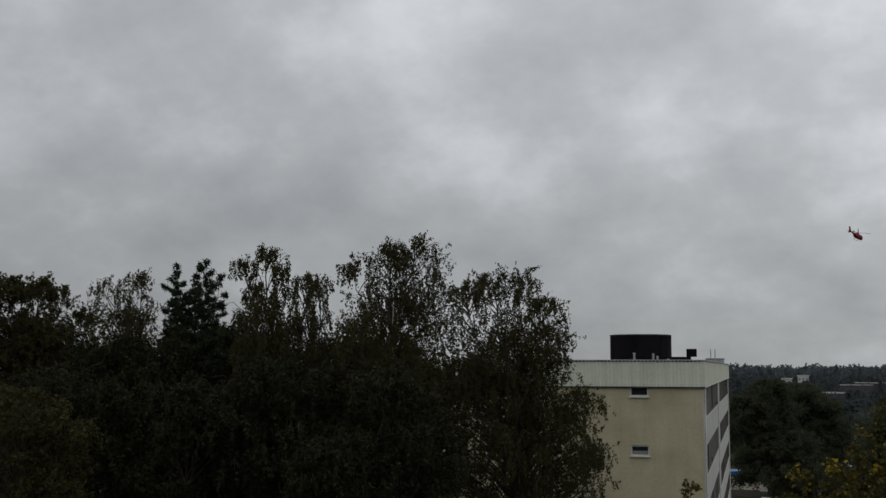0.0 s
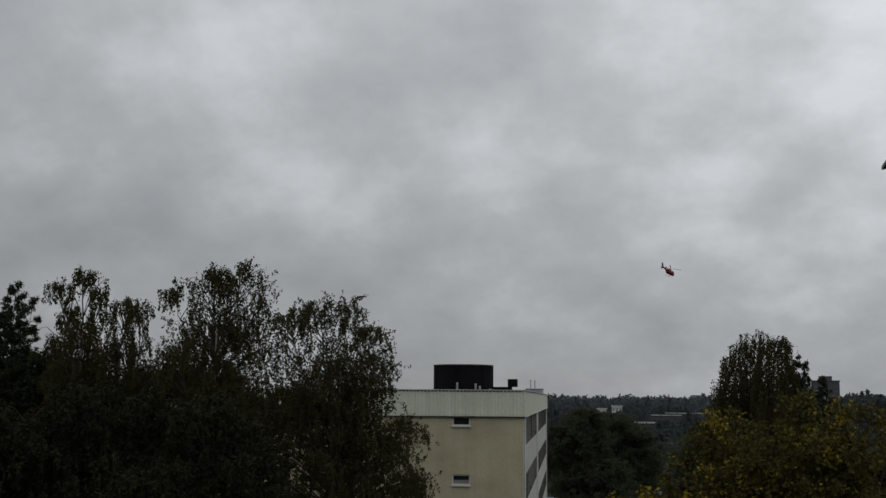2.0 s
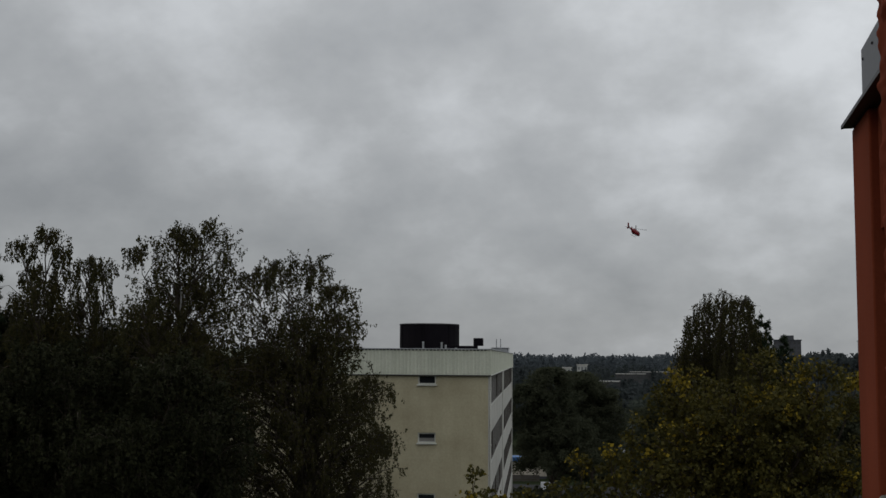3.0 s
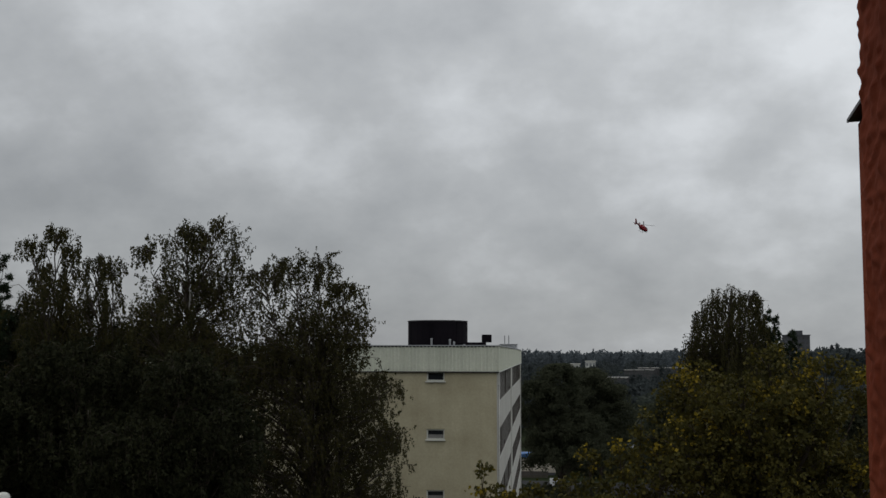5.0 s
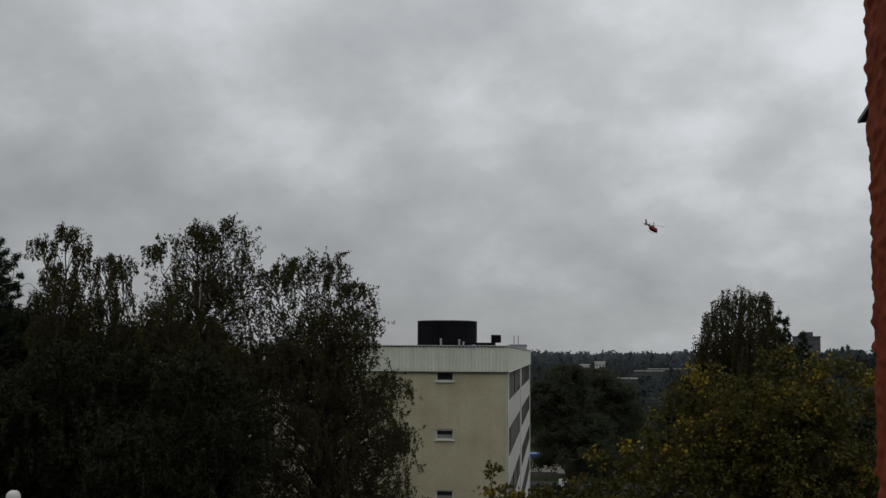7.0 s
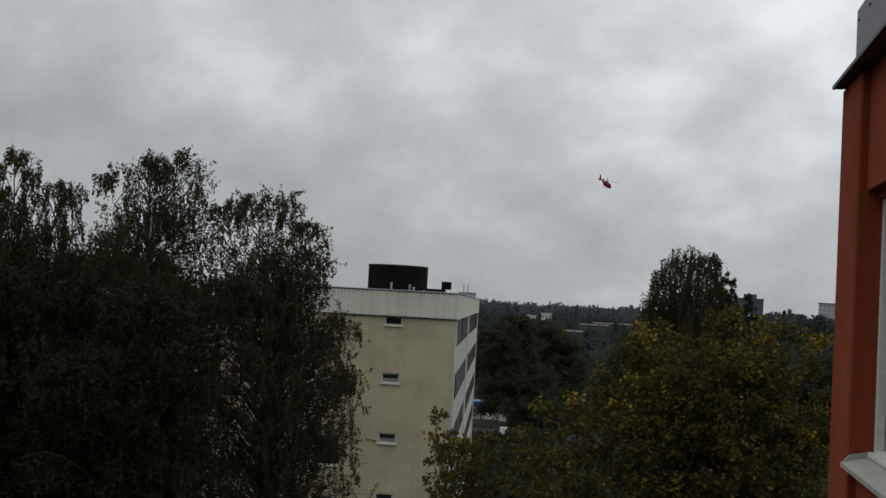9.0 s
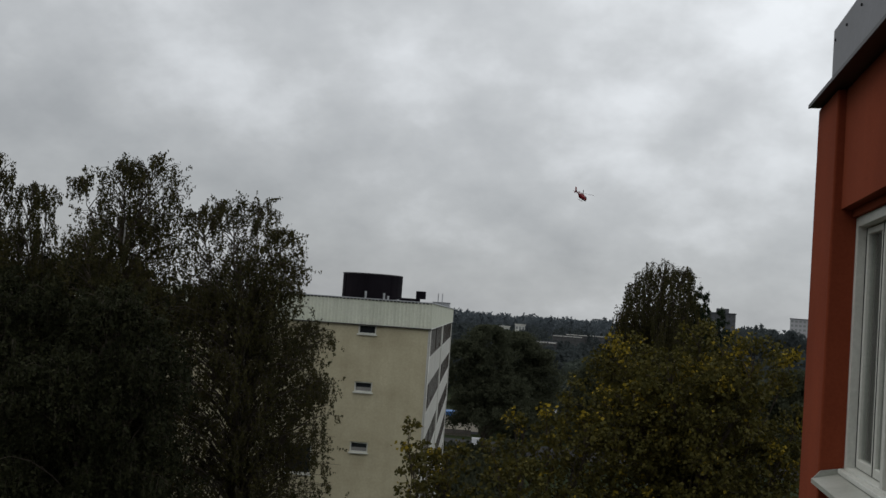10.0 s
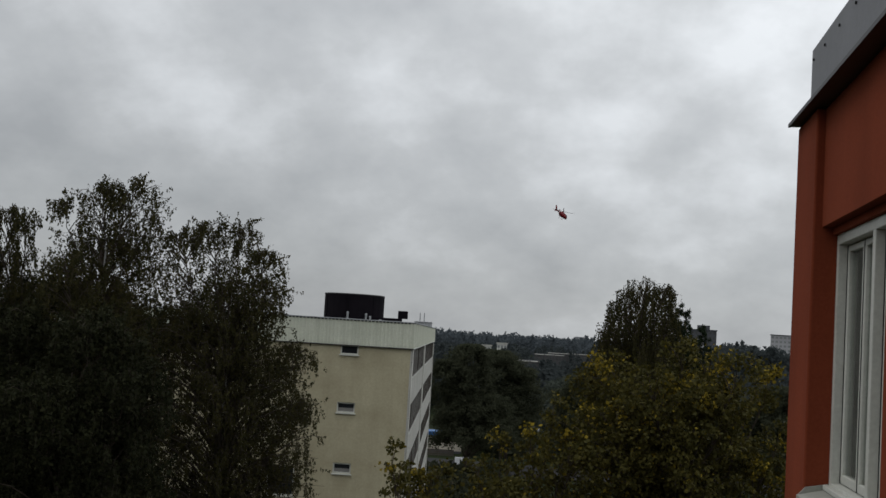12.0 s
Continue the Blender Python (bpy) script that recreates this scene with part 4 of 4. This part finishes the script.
woods("far_woods", 1400, 235, 900, -14, 16, 8.0, 12.5, HAZED_MID_WOOD, 3, "haze-tinted dark mixed woods filling the valley", 180, 1.15, (-0.6, 4.4, 640, 0.72))
woods("hill_woods", 650, 430, 690, -14, -3.0, 17.0, 21.0, HAZED_MID_WOOD, 5, "haze-tinted dark mixed woods before the far tower blocks", 160, 1.4)
woods("ridge_woods", 3000, 950, 2300, -18, 20, 15.0, 22.0, HAZED_RIDGE_WOOD, 4, "haze-tinted spruce woods on the far ridge", 70, 2.6)

# ---------------------------------------------------------------- far buildings


def slab_house(name, b, d, w, depth, z1, label, wall, roof, rows, cols, step=None, turn=0.0):
    x, y = polar(b, d)
    t = thing(name, pose(x, y, 0, 0, 0, b + turn), label, "building", "distant buildings")
    part("wall", cube(-w / 2, w / 2, 0, depth, 0, z1, 0.05), wall, t)
    part("roof", cube(-w / 2 - 0.4, w / 2 + 0.4, -0.4, depth + 0.4, z1, z1 + 0.5, 0.05), roof, t)
    fh = 2.8
    for i in range(rows):
        for j in range(cols):
            cx = -w / 2 + w * (j + 0.5) / cols
            part("window", cube(cx - w / cols * 0.3, cx + w / cols * 0.3, -0.06, 0.02, z1 - fh * (i + 1) + 0.6, z1 - fh * i - 0.8), ROOF_FELT if wall is DARK_CONC else WINDOW_FAR, t)
    if step:
        part("penthouse", cube(-w * step, w * step, depth * 0.2, depth * 0.8, z1 + 0.5, z1 + 3.0, 0.05), DARK_CONC, t)
    return t


slab_house("white_house", 5.85, 560, 4.4, 8, 11.5, "small white rendered house among far trees", WHITE_PAINT, WHITE_CONC, 1, 2)
slab_house("white_house", 5.1, 600, 5.2, 8, 12.7, "white rendered house among far trees", WHITE_PAINT, WHITE_CONC, 1, 3)
slab_house("tower_block", -4.72, 700, 15.5, 14, 27.6, "grey concrete tower block with a dark stepped top", DARK_CONC, DARK_CONC, 3, 6, 0.24)
annex = bpy.data.objects["tower_block"]
part("annex", cube(-9.5, 0.5, -2.0, 6.0, 0, 22.6, 0.05), CONCRETE, annex, "pale lower wing")
slab_house("office_block", -8.75, 800, 24, 14, 28.6, "long pale grey block above far woods", CONCRETE, DARK_CONC, 4, 9)
slab_house("tower_block", 1.15, 1700, 20, 16, 22.5, "pale hazy tower block on the far ridge", CONCRETE, CONCRETE, 4, 4)
for b, d, w, z in ((2.72, 650, 17, 8.0), (1.9, 700, 22, 8.6), (1.1, 690, 14, 8.8), (3.9, 430, 10, 8.1), (0.3, 720, 20, 8.4)):
    x, y = polar(b, d)
    t = thing("warehouse", pose(x, y, 0, 0, 0, b), "long low warehouse with a pale roof edge", "building", "distant buildings")
    part("wall", cube(-w / 2, w / 2, 0, 14, 0, z - 0.45, 0.05), ROOF_FELT, t)
    part("roof", cube(-w / 2 - 0.3, w / 2 + 0.3, 0.3, 14.3, z - 0.45, z + 0.02, 0.05), ROOF_FELT, t)
    for k in range(3):
        part("roof_edge", cube(-w / 2 + w * k / 3 + 0.25, -w / 2 + w * (k + 1) / 3 - 0.25, -0.3, 0.3, z - 0.36, z, 0.03), WHITE_CONC, t, "pale roof edge")

low = thing("low_building", pose(-25.4, 157, 0, 0, 0, 7.45), "low beige building with a blue roof band", "building")
part("wall", cube(-8, 6.5, 0, 8, 0, 2.3, 0.02), BEIGE_WALL, low)
part("roof", cube(-8.2, 6.7, -0.15, 8.4, 2.3, 2.5, 0.02), ROOF_FELT, low)
part("blue_band", cube(-8.2, 3.6, -0.25, -0.15, 2.32, 2.9, 0.02), BLUE_PAINT, low, "blue painted roof band")
part("blue_roof_sheet", cube(-8.15, 3.6, -0.14, 6.0, 2.504, 2.62, 0.02), BLUE_PAINT, low, "blue sheet roof")
part("plinth", cube(-8.05, 6.55, -0.12, 0, 0, 0.35, 0.01), DARK_CONC, low)


fence = thing("fence", pose(-25.4, 152.5, 0, 0, 0, 7.45), "low dark brown board fence before the beige building", "fence")
for k in range(8):
    part("post", cube(-8 + 2 * k - 0.05, -8 + 2 * k + 0.05, 0.03, 0.13, 0, 1.0, 0.01), FRAME_BROWN, fence)
for k in range(4):
    part("board", cube(-8.05, 6.05, 0, 0.028, 0.12 + 0.22 * k, 0.30 + 0.22 * k, 0.004), FRAME_BROWN, fence)


def car(b, d, turn, label):
    x, y = polar(b, d)
    t = thing("car", pose(x, y, 0.0, 0, 0, turn), label, "car", "parked cars")
    bb = bmesh.new()
    side = [(-2.1, 0.35), (-2.1, 0.85), (-1.2, 0.95), (-0.6, 1.42), (0.9, 1.42), (1.7, 0.95), (2.1, 0.85), (2.1, 0.35)]
    plate(bb, side, -0.85, 0.85, 1)
    part("body", bb, CAR_SILVER, t)
    for s in (-0.855, 0.835):
        wbm = bmesh.new()
        plate(wbm, [(-1.0, 0.98), (-0.55, 1.34), (0.85, 1.34), (1.4, 0.98)], s, s + 0.02, 1)
        part("side_window", wbm, DARK_GLASS, t)
    for px in (-1.3, 1.3):
        for py in (-0.78, 0.78):
            wm = bmesh.new()
            rod(wm, (px, py - 0.1, 0.32), (px, py + 0.1, 0.32), 0.32, k=14)
            part("wheel", wm, RUBBER, t)


car(3.7, 196, 20, "silver parked car under trees")
car(3.04, 198, 70, "silver parked car under trees")
car(6.8, 141, 97, "pale silver car parked on the road by the fence")
car(8.8, 119, 60, "pale silver car parked beside the apartment block")

# lamp mast among the trees
lx, ly = polar(33.19, 29.0)
lamp = thing("lamp_mast", pose(lx, ly, 0), "slender grey lamp mast with a white domed head", "lamp")
lb = bmesh.new()
rod(lb, (0, 0, 0), (0, 0, 12.98), 0.09, 0.05, k=12)
part("pole", lb, GALV, lamp)
lb = bmesh.new()
ring_loft(lb, [[(r * math.cos(i * math.pi / 8), r * math.sin(i * math.pi / 8), z) for i in range(16)] for r, z in ((0.06, 12.94), (0.17, 12.99), (0.17, 13.11), (0.145, 13.19), (0.08, 13.24), (0.02, 13.25))])
part("head", lb, WHITE_PAINT, lamp, "white domed lamp head", True)

# ---------------------------------------------------------------- helicopter
HEADING, ROTOR = 53.5, -52
HP = Vector((-22.5, 526.5, 74.0))
heli = thing("helicopter", Matrix.Translation(HP) @ pose(0, 0, 0, 0, 0, HEADING) @ pose(0, 0, 0, 0, 14, 0) @ pose(0, 0, 0, 3, 0, 0), "red rescue helicopter with white skids flying under grey cloud", "helicopter")


def oval(x, y, z, w, h, k=16, sq=0.8):
    r = []
    for i in range(k):
        a = 2 * math.pi * i / k
        c, s = math.cos(a), math.sin(a)
        r.append((x, y + w * math.copysign(abs(c) ** sq, c), z + h * math.copysign(abs(s) ** sq, s)))
    return r


fb = bmesh.new()
ring_loft(fb, [oval(*q) for q in ((3.1, 0, -0.45, 0.14, 0.14), (2.8, 0, -0.35, 0.6, 0.5), (2.2, 0, -0.1, 0.86, 0.86), (1.3, 0, 0.05, 0.92, 1.1), (0, 0, 0.08, 0.92, 1.15), (-1.4, 0, 0.12, 0.88, 1.08), (-2.2, 0, 0.3, 0.62, 0.72), (-2.7, 0, 0.5, 0.34, 0.38))])
part("fuselage", fb, HELI_RED, heli, smooth=True)
fb = bmesh.new()
ring_loft(fb, [oval(*q) for q in ((2.95, 0, 0.0, 0.25, 0.14), (2.5, 0, 0.25, 0.78, 0.5), (1.9, 0, 0.42, 0.93, 0.66), (1.2, 0, 0.5, 0.94, 0.6))])
part("cockpit_glass", fb, DARK_GLASS, heli, "dark cockpit glazing", True)
fb = bmesh.new()
ring_loft(fb, [oval(*q) for q in ((1.0, 0, 1.05, 0.3, 0.12), (0.5, 0, 1.2, 0.5, 0.3), (-0.8, 0, 1.2, 0.55, 0.32), (-1.8, 0, 0.95, 0.4, 0.25))])
part("engine_cowling", fb, HELI_RED, heli, smooth=True)
fb = bmesh.new()
ring_loft(fb, [oval(*q) for q in ((-2.4, 0, 0.5, 0.36, 0.40), (-3.4, 0, 0.70, 0.29, 0.32), (-4.9, 0, 0.93, 0.2, 0.22))])
part("tail_boom", fb, HELI_RED, heli, smooth=True)
fb = bmesh.new()
plate(fb, [(-5.7, 0.8), (-6.2, 0.35), (-6.9, 0.4), (-7.05, 1.2), (-7.55, 2.75), (-7.0, 2.8), (-6.1, 1.3)], -0.16, 0.16, 1)
part("tail_fin", fb, HELI_RED, heli).location.x = 1.4
fb = bmesh.new()
rod(fb, (-6.55, -0.19, 0.98), (-6.55, 0.19, 0.98), 0.46, k=20)
part("tail_rotor_duct", fb, HELI_DARK, heli).location.x = 1.4
fb = bmesh.new()
plate(fb, [(-5.1, -1.35), (-5.1, 1.35), (-5.55, 1.35), (-5.55, -1.35)], 0.84, 0.9, 2)
part("stabiliser", fb, HELI_RED, heli).location.x = 1.2
for s in (-1.4, 1.36):
    fb = bmesh.new()
    plate(fb, [(-4.9, 0.6), (-5.7, 0.5), (-5.9, 1.3), (-5.4, 1.35)], s, s + 0.04, 1)
    part("end_plate", fb, HELI_RED, heli).location.x = 1.2
for s in (-1, 1):
    fb = bmesh.new()
    rod(fb, (2.1, s * 1.05, -1.5), (-1.5, s * 1.05, -1.5), 0.06)
    rod(fb, (2.1, s * 1.05, -1.5), (2.45, s * 1.05, -1.32), 0.06)
    part("skid", fb, HELI_WHITE, heli, "pale landing skid")
    for x in (1.3, -0.8):
        fb = bmesh.new()
        rod(fb, (x, s * 0.5, -0.75), (x, s * 1.05, -1.5), 0.05)
        part("skid_strut", fb, HELI_DARK, heli)
fb = bmesh.new()
rod(fb, (0.1, 0, 1.3), (0.1, 0, 1.85), 0.14)
part("rotor_mast", fb, HELI_DARK, heli)
for i in range(4):
    a = radians(ROTOR + 90 * i)
    fb = bmesh.new()
    c, s = math.cos(a), math.sin(a)
    rows = []
    for r, wd, dz in ((0.1, 0.12, 0.0), (0.8, 0.14, 0.02), (1.2, 0.17, 0.03), (4.6, 0.16, 0.2), (5.1, 0.08, 0.24)):
        rows.append([(0.1 + c * r - s * q, s * r + c * q, 1.8 + dz + t) for q, t in ((-wd, 0.0), (wd, 0.0), (wd, 0.045), (-wd, 0.045))])
    ring_loft(fb, rows)
    part("rotor_blade", fb, HELI_DARK, heli)
